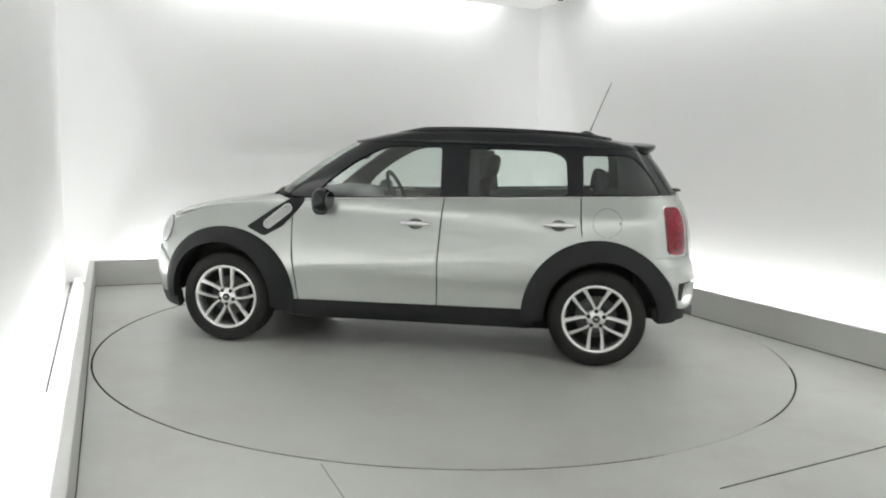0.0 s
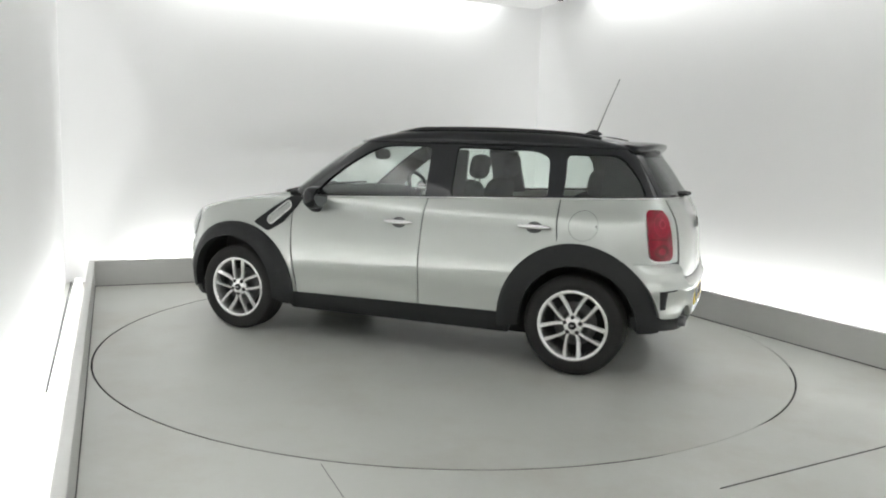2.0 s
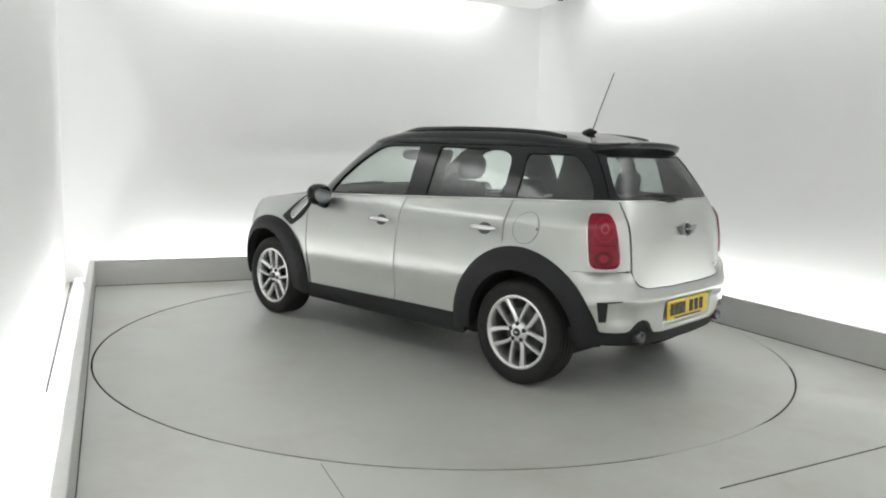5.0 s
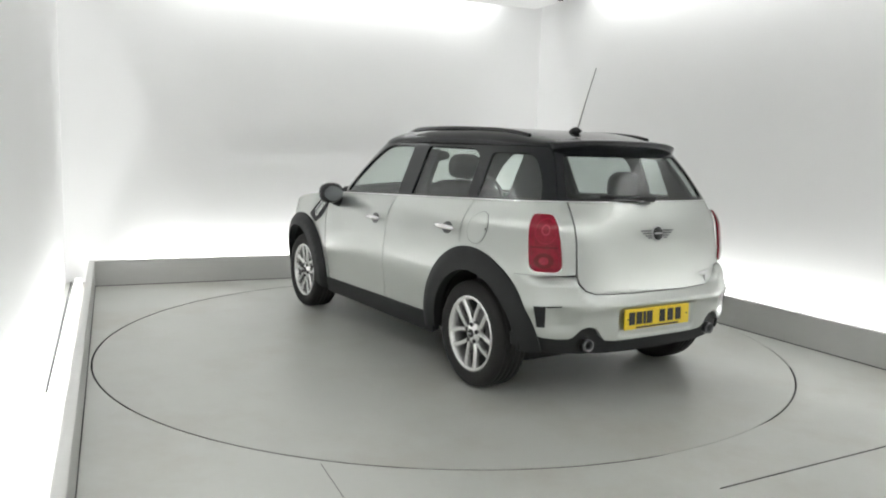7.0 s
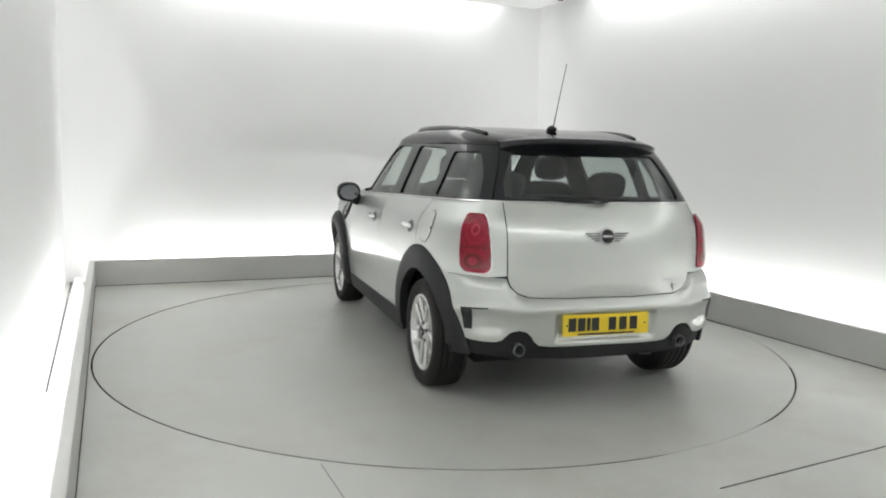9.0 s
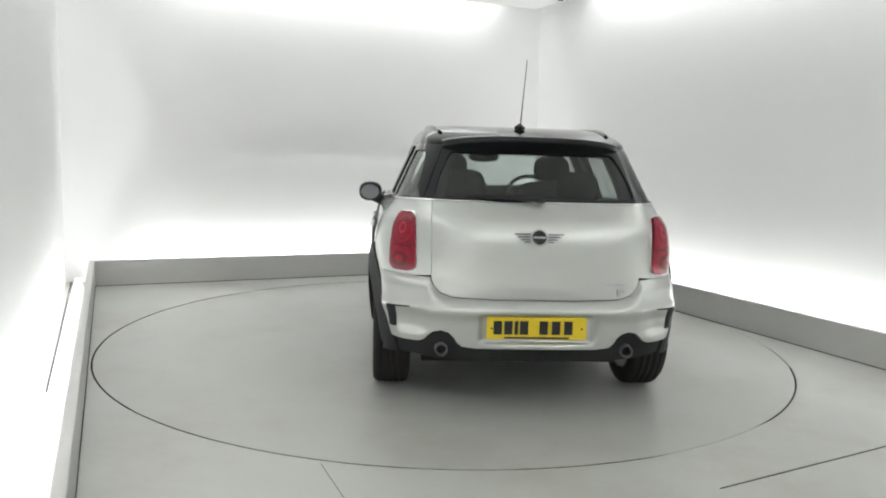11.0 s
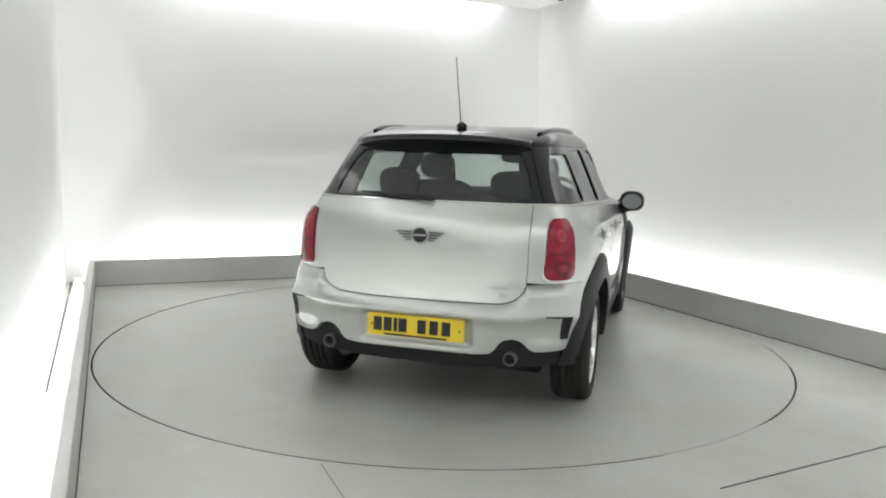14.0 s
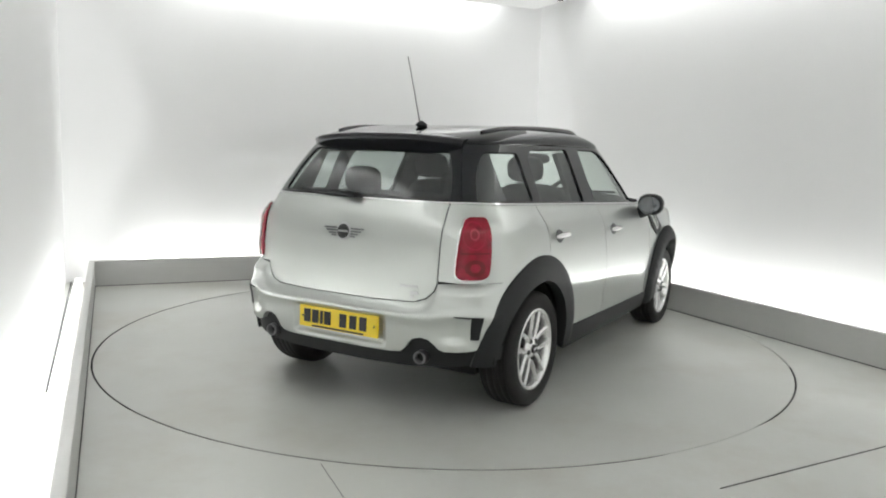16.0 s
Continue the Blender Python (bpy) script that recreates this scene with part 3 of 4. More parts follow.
    a_pillar = [(0.925, 1.005), (0.78, 1.12), (0.64, 1.23), (0.47, 1.345), (0.335, top_z)]
    rear_edge = [(CABIN.sy(0.60, 1.112), 1.112), (CABIN.sy(0.565, 1.2), 1.2), (CABIN.sy(0.525, 1.3), 1.3), (CABIN.sy(0.475, top_z), top_z)]
    lower = [up(x, belt(x) + 0.004) for x in (0.6, 0.2, -0.25, -0.7, -1.14, -1.3, -1.45, -1.6, -1.7)]
    upper = [up(x, top_z) for x in (-1.40, -1.2, -0.8, -0.4, 0.0, 0.2)]
    frame_line = [up(*p) for p in a_pillar[::-1]] + lower + rear_edge + upper
    f_win = rounded([up(0.665, 1.022), up(0.60, 1.115), up(0.44, 1.245), up(0.255, 1.352), up(0.13, 1.385), up(-0.195, 1.388), up(-0.215, 1.056)], [0.02, 0.05, 0.1, 0.1, 0.08, 0.035, 0.015])
    r_win = rounded([up(-0.395, 1.066), up(-0.385, 1.388), up(-0.93, 1.382), up(-1.03, 1.34), up(-1.052, 1.096)], [0.02, 0.03, 0.08, 0.07, 0.03])
    q_win = rounded([up(-1.145, 1.106), up(-1.135, 1.362), up(-1.46, 1.367), up(-1.578, 1.25), up(-1.65, 1.122)], [0.02, 0.04, 0.06, 0.12, 0.03])
    panel("window_frame", CABIN, frame_line, BLACK, car, "gloss black pillars", side=side, holes=[f_win, r_win, q_win], step=0.045, thick=0.022, round_edge=0)
    panel("window", CABIN, f_win, GLASS, fdoor, "green-tinted glass", side=side, off=-0.010, thick=0.004, step=0.06, round_edge=0)
    panel("window", CABIN, r_win, GLASS, rdoor, "green-tinted glass", side=side, off=-0.010, thick=0.004, step=0.06, round_edge=0)
    panel("quarter_window", CABIN, q_win, GLASS, quarter, "green-tinted glass", side=side, off=-0.008, thick=0.004, step=0.05, round_edge=0)

    # bright strip under the windows
    xs = [0.80, 0.5, 0.1, -0.25, -0.7, -1.14, -1.3, -1.45, -1.58, -1.68]
    line = [(BODY.sx(x, belt(x)), belt(x) - 0.005) for x in xs]
    line.append((BODY.sy(0.565, 1.108), 1.106))
    strip = line + [(s, z + 0.007) for s, z in line[::-1]]
    panel("belt_strip", BODY, strip, CHROME, car, "thin bright strip", side=side, off=0.006, thick=0.012, step=0.06, round_edge=0)

    # mirror on its arm
    shell = blob((0.548, 0.922, 1.008), (0.064, 0.094, 0.078), 2.5)
    for v in shell.verts:
        v.co.x = max(v.co.x, 0.500 + 0.10 * (v.co.y - 0.922))
    mirror = part("door_mirror", mirrored(shell, side), BLACK, car, "gloss black door mirror")
    part("mirror_foot", mirrored(blob((0.585, 0.838, 0.945), (0.050, 0.080, 0.045), 2.6, turn=pose(0, 0, 0, 18, 0, 0)), side), TRIM, mirror)
    mg = lathe([(0.0001, -0.002), (0.9, -0.002), (1.0, 0.0), (1.0, 0.004), (0.0001, 0.004)], 32)
    for f in mg.faces:
        f.smooth = False
    bmesh.ops.scale(mg, vec=(0.073, 1, 0.058), verts=mg.verts)
    bmesh.ops.transform(mg, matrix=pose(0.4965, 0.924, 1.008, 0, 0, 90 - 5.7), verts=mg.verts)
    part("mirror_glass", mirrored(mg, side), MIRROR, mirror)

    # tail lamp: bright bezel, red lens in two halves
    def lamp(grow):
        rows = [(1.042, -1.650, 0.630), (0.98, -1.663, 0.629), (0.85, -1.682, 0.625), (0.738, -1.697, 0.622)]
        left = [(BODY.sx(x + grow, z), z) for z, x, y in rows]
        right = [(BODY.sy(y - grow, z), z) for z, x, y in rows]
        left[0], right[0] = (left[0][0], left[0][1] + grow), (right[0][0], right[0][1] + grow)
        left[-1], right[-1] = (left[-1][0], left[-1][1] - grow), (right[-1][0], right[-1][1] - grow)
        return rounded(left[::-1] + right, [0.050, 0, 0, 0.076, 0.070, 0, 0, 0.050], 8)
    tail = panel("tail_lamp", BODY, lamp(0.002), CHROME, car, "chrome-rimmed red tail lamp", side=side, off=0.010, thick=0.014, step=0.03)
    lens = lamp(-0.003)
    su = [p[0] for p in lens]
    cx = (min(su) + max(su)) / 2
    bulge = lambda u, v: 0.014 + 0.014 * max(0, 1 - ((u - cx) / 0.11) ** 2) * max(0, 1 - ((v - 0.885) / 0.17) ** 4)
    panel("lens", BODY, lens, LENS, tail, "glossy red lens", side=side, off=bulge, thick=0.01, step=0.02)
    for cz, rx, rz, mat, lift in ((0.952, 0.060, 0.070, LENS_PALE, 0.001), (0.952, 0.054, 0.064, LENS, 0.002), (0.958, 0.026, 0.030, LENS_PINK, 0.003), (0.958, 0.019, 0.022, LENS, 0.004), (0.800, 0.050, 0.044, LENS_DARK, 0.001), (0.800, 0.024, 0.022, LENS_PALE, 0.0025)):
        panel("lamp_segment", BODY, ellipse(cx - 0.004, cz, rx, rz, n=28), mat, tail, side=side, off=lambda u, v, k=lift: bulge(u, v) + k, thick=0.004, step=0.02)
    panel("lamp_divider", BODY, [(cx - 0.068, 0.866), (cx + 0.066, 0.866), (cx + 0.066, 0.874), (cx - 0.068, 0.874)], LENS_DARK, tail, side=side, off=lambda u, v: bulge(u, v) + 0.0015, thick=0.003, step=0.03, round_edge=0)

    # headlamp
    hs = BODY.sy(0.645, 0.74, False)
    head = panel("headlamp", BODY, ellipse(hs, 0.735, 0.135, 0.120, n=36), CHROME, car, side=side, off=0.006, thick=0.01, step=0.03)
    panel("headlamp_lens", BODY, ellipse(hs, 0.735, 0.115, 0.102, n=36), HEADLAMP, head, side=side, off=lambda u, v: 0.012 + 0.02 * max(0, 1 - ((u - hs) / 0.12) ** 2 - ((v - 0.735) / 0.11) ** 2), thick=0.006, step=0.03)

    # roof rail
    rail = []
    for i in range(31):
        x = 0.13 - 1.45 * i / 30
        k = abs(2 * i / 30 - 1)
        rail.append((x, 0.518 - 0.030 * k ** 4, curve((-1.32, 1.462), (-1.2, 1.482), (-0.95, 1.499), (-0.5, 1.508), (-0.1, 1.502), (0.13, 1.462))(x)))
    part("roof_rail", mirrored(tube(rail, 0.0115, 8, 1.4), side), BLACK, car)

# flap over the fuel filler, on the left flank alone
quarter = next(o for o in car.children if o.name == "rear_quarter")
def on_flank(points):
    return [(BODY.sx(x, z), z) for x, z in points]


panel("flap_joint", BODY, on_flank(ellipse(-1.308, 0.934, 0.091, 0.091, n=40)), BARREL, quarter, off=0.004, thick=0.006, step=0.03, holes=[on_flank(ellipse(-1.308, 0.934, 0.089, 0.089, n=40))])
panel("fuel_flap", BODY, on_flank(ellipse(-1.308, 0.934, 0.088, 0.088, n=40)), SILVER, quarter, off=0.0045, thick=0.008, step=0.03)
panel("flap_catch", BODY, on_flank(ellipse(-1.388, 0.934, 0.005, 0.008, n=12)), UNDER, quarter, off=0.008, thick=0.004, step=0.01)


# ---- bonnet, windscreen, roof ----
def bonnet_place(u, v):
    zc = curve((0.88, 1.045), (1.05, 1.022), (1.26, 0.984), (1.49, 0.950), (1.72, 0.900), (1.88, 0.832), (1.97, 0.765))(u)
    ze = curve((0.785, 0.998), (0.95, 0.985), (1.15, 0.962), (1.35, 0.935), (1.55, 0.90), (1.70, 0.865), (1.85, 0.815), (1.97, 0.76))(u)
    edge = max(0.2, BODY.at(BODY.sx(min(u, 1.88), ze), ze).y - 0.004)
    k = min(1, abs(v) / edge)
    return Vector((u, v, ze + (zc - ze) * (1 - k ** 3))), Vector((0.1, 0.25 * v, 1)).normalized()


edge_pts = []
for x, z in ((0.80, 0.997), (0.95, 0.985), (1.15, 0.962), (1.35, 0.935), (1.55, 0.90), (1.70, 0.865), (1.80, 0.835), (1.87, 0.80)):
    edge_pts.append((x, BODY.at(BODY.sx(x, z), z).y - 0.006))
tip = [(1.885, 0.36), (1.914, 0.15)]
half = edge_pts + tip
outline = half + [(x, -y) for x, y in half[::-1]] + [(0.88, -0.72), (1.02, -0.45), (1.07, 0.0), (1.02, 0.45), (0.88, 0.72)]
part("bonnet", sheet(bonnet_place, outline, step=0.06, thick=0.015), SILVER, car)

a_line = [(0.925, 1.005), (0.78, 1.12), (0.64, 1.23), (0.47, 1.345), (0.335, 1.415)]
left = [(CABIN.sx(x + 0.012, z), z) for x, z in a_line]
right = [(2 * CABIN.nose - s, z) for s, z in left]
panel("windscreen", CABIN, left[::-1] + right, GLASS, car, "clear curved windscreen", off=-0.004, thick=0.005, step=0.07, round_edge=0)
part("scuttle", tube([(0.86, 0.70, 1.005), (0.99, 0.50, 1.020), (1.06, 0.25, 1.030), (1.075, 0, 1.034), (1.06, -0.25, 1.030), (0.99, -0.50, 1.020), (0.86, -0.70, 1.005)], 0.035, 8, 0.5), TRIM, car)
part("wiper", tube([(0.99, 0.60, 1.020), (1.00, 0.25, 1.052), (0.99, -0.10, 1.068)], 0.010, 6), TRIM, car)
part("wiper", tube([(1.05, 0.05, 1.045), (0.99, -0.30, 1.055), (0.93, -0.52, 1.060)], 0.010, 6), TRIM, car)

bm = bmesh.new()
crown = curve((-1.62, 1.435), (-1.45, 1.458), (-1.25, 1.487), (-1.05, 1.509), (-0.75, 1.520), (-0.35, 1.519), (-0.05, 1.505), (0.2, 1.472), (0.42, 1.425))
RINGS = 16
loop = []
base = [CABIN.at(CABIN.xf + (CABIN.centre - CABIN.xf) * i / 30, 1.405) for i in range(31)] + [CABIN.at(CABIN.xf + (CABIN.nose - CABIN.xf) * i / 30, 1.405) for i in range(1, 31)]
for p in base:
    p.y = abs(p.y)
base.sort(key=lambda p: math.atan2(p.y, p.x + 0.53))
loop = [(p.x, p.y) for p in base] + [(p.x, -p.y) for p in base[::-1]][1:-1]
ring_rows = []
for r in range(RINGS + 1):
    k = math.sin(0.5 * math.pi * r / RINGS)
    if r == 0:
        ring_rows.append([bm.verts.new((-0.53, 0, crown(-0.53)))])
        continue
    row = []
    for x, y in loop:
        X, Y = -0.53 + (x + 0.53) * k * 1.004, y * k * 1.004
        row.append(bm.verts.new((X, Y, 1.405 + (crown(X) - 1.405) * max(0, 1 - k ** 9) ** 0.5)))
    ring_rows.append(row)
M = len(loop)
for i in range(M):
    bm.faces.new((ring_rows[0][0], ring_rows[1][i], ring_rows[1][(i + 1) % M])).smooth = True
for a, b in zip(ring_rows[1:], ring_rows[2:]):
    for i in range(M):
        bm.faces.new((a[i], b[i], b[(i + 1) % M], a[(i + 1) % M])).smooth = True
bmesh.ops.recalc_face_normals(bm, faces=bm.faces)
roof = part("roof", bm, BLACK, car, "gloss black roof")
sol = roof.modifiers.new("thickness", "SOLIDIFY")
sol.thickness, sol.offset = 0.03, -1

antenna = part("antenna", blob((-1.165, 0, 1.509), (0.062, 0.036, 0.027), 1.25), TRIM, car, "black whip antenna")
part("mast", tube([(-1.185, 0, 1.52), (-1.244, 0, 1.68), (-1.325, 0, 1.886)], [0.0042, 0.0030, 0.0024], 8), BARREL, antenna)

# ---- tail: tailgate, glass, spoiler, bumper ----
zs = [1.105, 1.05, 0.98, 0.90, 0.80, 0.72]
left = [(BODY.sy(0.5485, z), z) for z in zs] + [(BODY.sy(0.535, 0.68), 0.68), (BODY.sy(0.50, 0.645), 0.645), (BODY.sy(0.44, 0.625), 0.625), (BODY.sy(0.2, 0.618), 0.618)]
right = [(2 * BODY.centre - s, z) for s, z in left]
gate_off = lambda u, v: 0.004 + 0.003 * math.exp(-((v - 0.82) / 0.18) ** 2)
gate = panel("tailgate", BODY, left + right[::-1], SILVER, car, off=gate_off, step=0.05, thick=0.03, round_edge=0)

left = [(CABIN.sy(0.595, 1.114), 1.114), (CABIN.sy(0.56, 1.2), 1.2), (CABIN.sy(0.52, 1.3), 1.3), (CABIN.sy(0.47, 1.42), 1.42)]
right = [(2 * CABIN.centre - s, z) for s, z in left]
hl = [(CABIN.sy(0.545, 1.128), 1.128), (CABIN.sy(0.505, 1.25), 1.25), (CABIN.sy(0.466, 1.33), 1.33), (CABIN.sy(0.44, 1.364), 1.364)]
hole = rounded(hl + [(2 * CABIN.centre - s, z) for s, z in hl[::-1]], [0.04, 0, 0, 0.05, 0.05, 0, 0, 0.04])
panel("gate_frame", CABIN, left + right[::-1], BLACK, gate, "gloss black window surround", holes=[hole], off=0.002, thick=0.02, step=0.045, round_edge=0)
panel("rear_window", CABIN, hole, GLASS_DARK, gate, "dark-tinted rear glass", off=-0.004, thick=0.004, step=0.06, round_edge=0)
xs = [0.60, 0.4, 0.2]
line = [(BODY.sy(y, 1.108), 1.106) for y in xs]
line = line + [(2 * BODY.centre - s, z) for s, z in line[::-1]]
panel("gate_strip", BODY, line + [(s, z + 0.006) for s, z in line[::-1]], CHROME, gate, "thin bright strip", off=0.008, thick=0.02, step=0.05, round_edge=0)
part("wiper", tube([(-1.832, -0.02, 1.126), (-1.822, 0.10, 1.136), (-1.800, 0.36, 1.142)], [0.014, 0.010, 0.008], 8), TRIM, gate)
part("wiper_pivot", blob((-1.812, -0.02, 1.125), (0.026, 0.022, 0.016), 2.4), TRIM, gate)

# spoiler: a wing-shaped section swept from side to side
bm = bmesh.new()
rows = []
for i in range(25):
    q = -1 + 2 * i / 24
    y = 0.492 * q
    drop = 0.030 * abs(q) ** 3
    back = -1.648 + 0.030 * q * q + 0.075 * abs(q) ** 6
    front = -1.44
    t0 = 1.450 - drop
    mid = 0.5 * (front + back)
    sect = [(front, t0 + 0.010), (mid, t0 + 0.008), (back + 0.020, t0 + 0.002), (back + 0.004, t0 - 0.004), (back, t0 - 0.010), (back + 0.008, t0 - 0.030), (back + 0.030, t0 - 0.052), (back + 0.070, t0 - 0.066), (mid, t0 - 0.075), (front, t0 - 0.090)]
    rows.append([bm.verts.new((x, y, z)) for x, z in sect])
for a, b in zip(rows, rows[1:]):
    for k in range(len(a)):
        bm.faces.new((a[k], a[(k + 1) % len(a)], b[(k + 1) % len(a)], b[k])).smooth = True
bm.faces.new(rows[0])
bm.faces.new(rows[-1])
bmesh.ops.recalc_face_normals(bm, faces=bm.faces)
part("spoiler", bm, BLACK, gate, "gloss black roof spoiler")

# badge: a dark disc between two wings
bx = BODY.rear(0.94) - 0.011
badge = part("badge", mirrored(lathe([(0.0001, 0.008), (0.040, 0.007), (0.046, 0.003), (0.046, 0.0), (0.0001, 0.0)], 36), 1), GREY, gate, "dark round badge with bright wings")
badge.matrix_basis = pose(bx, 0, 0.940, 0, 9, 0) @ pose(0, 0, 0, 0, 0, 90)
part("badge_disc", lathe([(0.0001, 0.010), (0.037, 0.010), (0.037, 0.004), (0.0001, 0.004)], 36), INK, badge)
part("badge_bar", box((0, 0.010, 0), (0.066, 0.006, 0.010), 0.002), GREY, badge)
for side in (1, -1):
    for i, (w, z) in enumerate(((0.086, 0.016), (0.070, 0.002), (0.052, -0.012), (0.034, -0.024))):
        part("badge_wing", box((side * (0.044 + w / 2), 0.004, z), (w, 0.005, 0.008), 0.002), PIPE, badge)
# maker's script, as plain bars
for y, z, w, h in ((-0.415, 0.700, 0.10, 0.010), (-0.445, 0.668, 0.045, 0.018), (-0.435, 0.650, 0.02, 0.012)):
    part("script_bar", box((BODY.at(BODY.sy(y, z), z).x - 0.013, y, z), (0.004, w, h), 0.001, pose(0, 0, 0, 0, 0, 8)), GREY, gate)

# bumper
rim_top = R_ARCH[0] - (R_ARCH[2] + 0.003) * math.sqrt(1 - ((0.7202 - R_ARCH[1]) / (R_ARCH[3] + 0.003)) ** 2)
top = [(BODY.sx(rim_top, 0.7202), 0.7202), (BODY.sx(-1.76, 0.7202), 0.7202), (BODY.sy(0.62, 0.7202), 0.7202), (BODY.sy(0.556, 0.717), 0.717), (BODY.sy(0.5415, 0.678), 0.678), (BODY.sy(0.504, 0.6395), 0.6395), (BODY.sy(0.442, 0.6195), 0.6195), (BODY.sy(0.2, 0.6125), 0.6125)]
low = [(0.22, 0.366), (0.32, 0.368), (0.385, 0.376), (0.410, 0.396), (0.428, 0.424), (0.452, 0.446), (0.492, 0.456), (0.532, 0.446), (0.556, 0.424), (0.574, 0.404), (0.60, 0.394), (0.66, 0.394), (0.72, 0.402)]
low = [(BODY.sy(y, z), z) for y, z in low]
rim = [p for p in arch_cut(R_ARCH, 178, 100, 0.003, 40) if 0.40 < p[1] < 0.712]
wing = [(BODY.sx(x, z), z) for x, z in rim]
left = top[::-1] + wing[::-1] + low[::-1]
right = [(2 * BODY.centre - s, z) for s, z in left]
plate_y, plate_z0, plate_z1 = 0.282, 0.392, 0.543


def bumper_off(u, v):
    p = BODY.at(u, v)
    rim_z = curve((0.0, 0.6130), (0.44, 0.620), (0.504, 0.640), (0.5415, 0.678), (0.556, 0.717), (0.62, 0.718))(abs(p.y))
    d = 0.006 + 0.030 * min(1, max(0, (-1.62 - p.x) / 0.13)) * max(0, min(1, (rim_z - v) / 0.05)) ** 0.6
    d += 0.010 * math.exp(-((v - 0.560) / 0.035) ** 2)
    recess = max(0, min(1, (plate_y + 0.014 - abs(p.y)) / 0.014)) * max(0, min(1, (v - plate_z0) / 0.014)) * max(0, min(1, (plate_z1 - v) / 0.014))
    scoop = max(0, min(1, (abs(p.y) - 0.54) / 0.10)) * max(0, min(1, (v - 0.42) / 0.04)) * max(0, min(1, (0.57 - v) / 0.03)) * max(0, min(1, (-1.77 - p.x) / 0.06))
    return d - 0.024 * recess - 0.016 * scoop


bumper = panel("rear_bumper", BODY, right[::-1] + left, SILVER, car, off=bumper_off, step=0.020, thick=0.05, round_edge=0.003)
for side in (1, -1):
    zs = (0.562, 0.51, 0.455)
    a = [(BODY.sy(0.748 - 0.007 * i, z), z) for i, z in enumerate(zs)]
    b = [(BODY.sy(0.706 - 0.001 * i, z), z) for i, z in enumerate(zs)]
    slot = [(BODY.sy(0.64, 0.568), 0.568)] + a + b[::-1] + [(BODY.sy(0.70, 0.556), 0.556), (BODY.sy(0.64, 0.562), 0.562)]
    panel("bumper_vent", BODY, slot, TRIM, bumper, "black vent slot", side=side, off=lambda u, v: bumper_off(u, v) + 0.004, thick=0.02, step=0.02)

# black valance below the bumper
left = [(BODY.sy(y, z), z) for y, z in ((0.15, 0.41), (0.38, 0.42), (0.42, 0.47), (0.56, 0.47), (0.60, 0.44), (0.70, 0.43))] + [(BODY.sx(-1.70, 0.44), 0.44), (BODY.sx(-1.62, 0.40), 0.40), (BODY.sx(-1.62, 0.33), 0.33)] + [(BODY.sy(y, z), z) for y, z in ((0.70, 0.312), (0.45, 0.292), (0.15, 0.282))]
right = [(2 * BODY.centre - s, z) for s, z in left]
panel("valance", BODY, left + right[::-1], TRIM, car, "matt black lower valance", off=0.004, thick=0.06, step=0.04)
for side in (1, -1):
    pipe = part("exhaust_pipe", lathe([(0.026, 0.0), (0.026, -0.16), (0.033, -0.16), (0.034, -0.01), (0.033, 0.002), (0.029, 0.002), (0.026, 0.0)], 32), PIPE, car, "dark chrome exhaust tip")
    pipe.matrix_basis = pose(-1.908, side * 0.492, 0.350, 0, 0, 90)
    # dark disc closes the pipe and stands for the shade in its bore
    part("bore_shade", lathe([(0.0001, -0.04), (0.027, -0.04), (0.027, -0.06), (0.0001, -0.06)], 24), UNDER, pipe)

# number plate, its characters as plain bars
tilt = pose(-1.931, 0, 0.474, 0, 2, 0)
plate = part("number_plate", box((0, 0, 0), (0.008, 0.524, 0.115), 0.003, tilt), YELLOW, car, "yellow number plate with dark bars")
for y in (0.205, 0.150, 0.108, 0.068, -0.035, -0.100, -0.165):
    w = 0.020 if y == 0.108 else 0.044
    part("plate_bar", box((-0.0055, y, 0.004), (0.003, w, 0.070), 0.0, None), INK, plate).matrix_basis = tilt
for y in (0.236, -0.236):
    part("plate_screw", box((-0.0055, y, 0), (0.003, 0.010, 0.010), 0.002, None), INK, plate).matrix_basis = tilt
part("plate_caption", box((-0.0055, 0.0, -0.048), (0.003, 0.34, 0.009), 0.0), INK, plate).matrix_basis = tilt

# front bumper and grille
left = [(BODY.sx(1.72, 0.50), 0.50), (BODY.sx(1.80, 0.57), 0.57), (BODY.sy(0.45, 0.60, False), 0.60), (BODY.sy(0.30, 0.60, False), 0.60)]
low = [(BODY.sy(0.30, 0.27, False), 0.27), (BODY.sy(0.60, 0.27, False), 0.27), (BODY.sx(1.74, 0.30), 0.30)]
panel("front_bumper", BODY, left + [(2 * BODY.nose - s, z) for s, z in left[::-1]] + [(2 * BODY.nose - s, z) for s, z in reversed(low)] + low, SILVER, car, off=0.012, thick=0.05, step=0.05)
panel("chin", BODY, [(BODY.sx(1.66, 0.30), 0.30), (BODY.sy(0.3, 0.28, False), 0.28), (2 * BODY.nose - BODY.sy(0.3, 0.28, False), 0.28), (2 * BODY.nose - BODY.sx(1.66, 0.30), 0.30), (2 * BODY.nose - BODY.sx(1.66, 0.19), 0.19), (BODY.sx(1.66, 0.19), 0.19)], TRIM, car, off=0.012, thick=0.05)
gs = BODY.sy(0.38, 0.70, False)
grille = panel("grille", BODY, rounded([(gs, 0.75), (2 * BODY.nose - gs, 0.75), (2 * BODY.nose - gs, 0.61), (gs, 0.61)], 0.05), TRIM, car, off=0.006, thick=0.03)
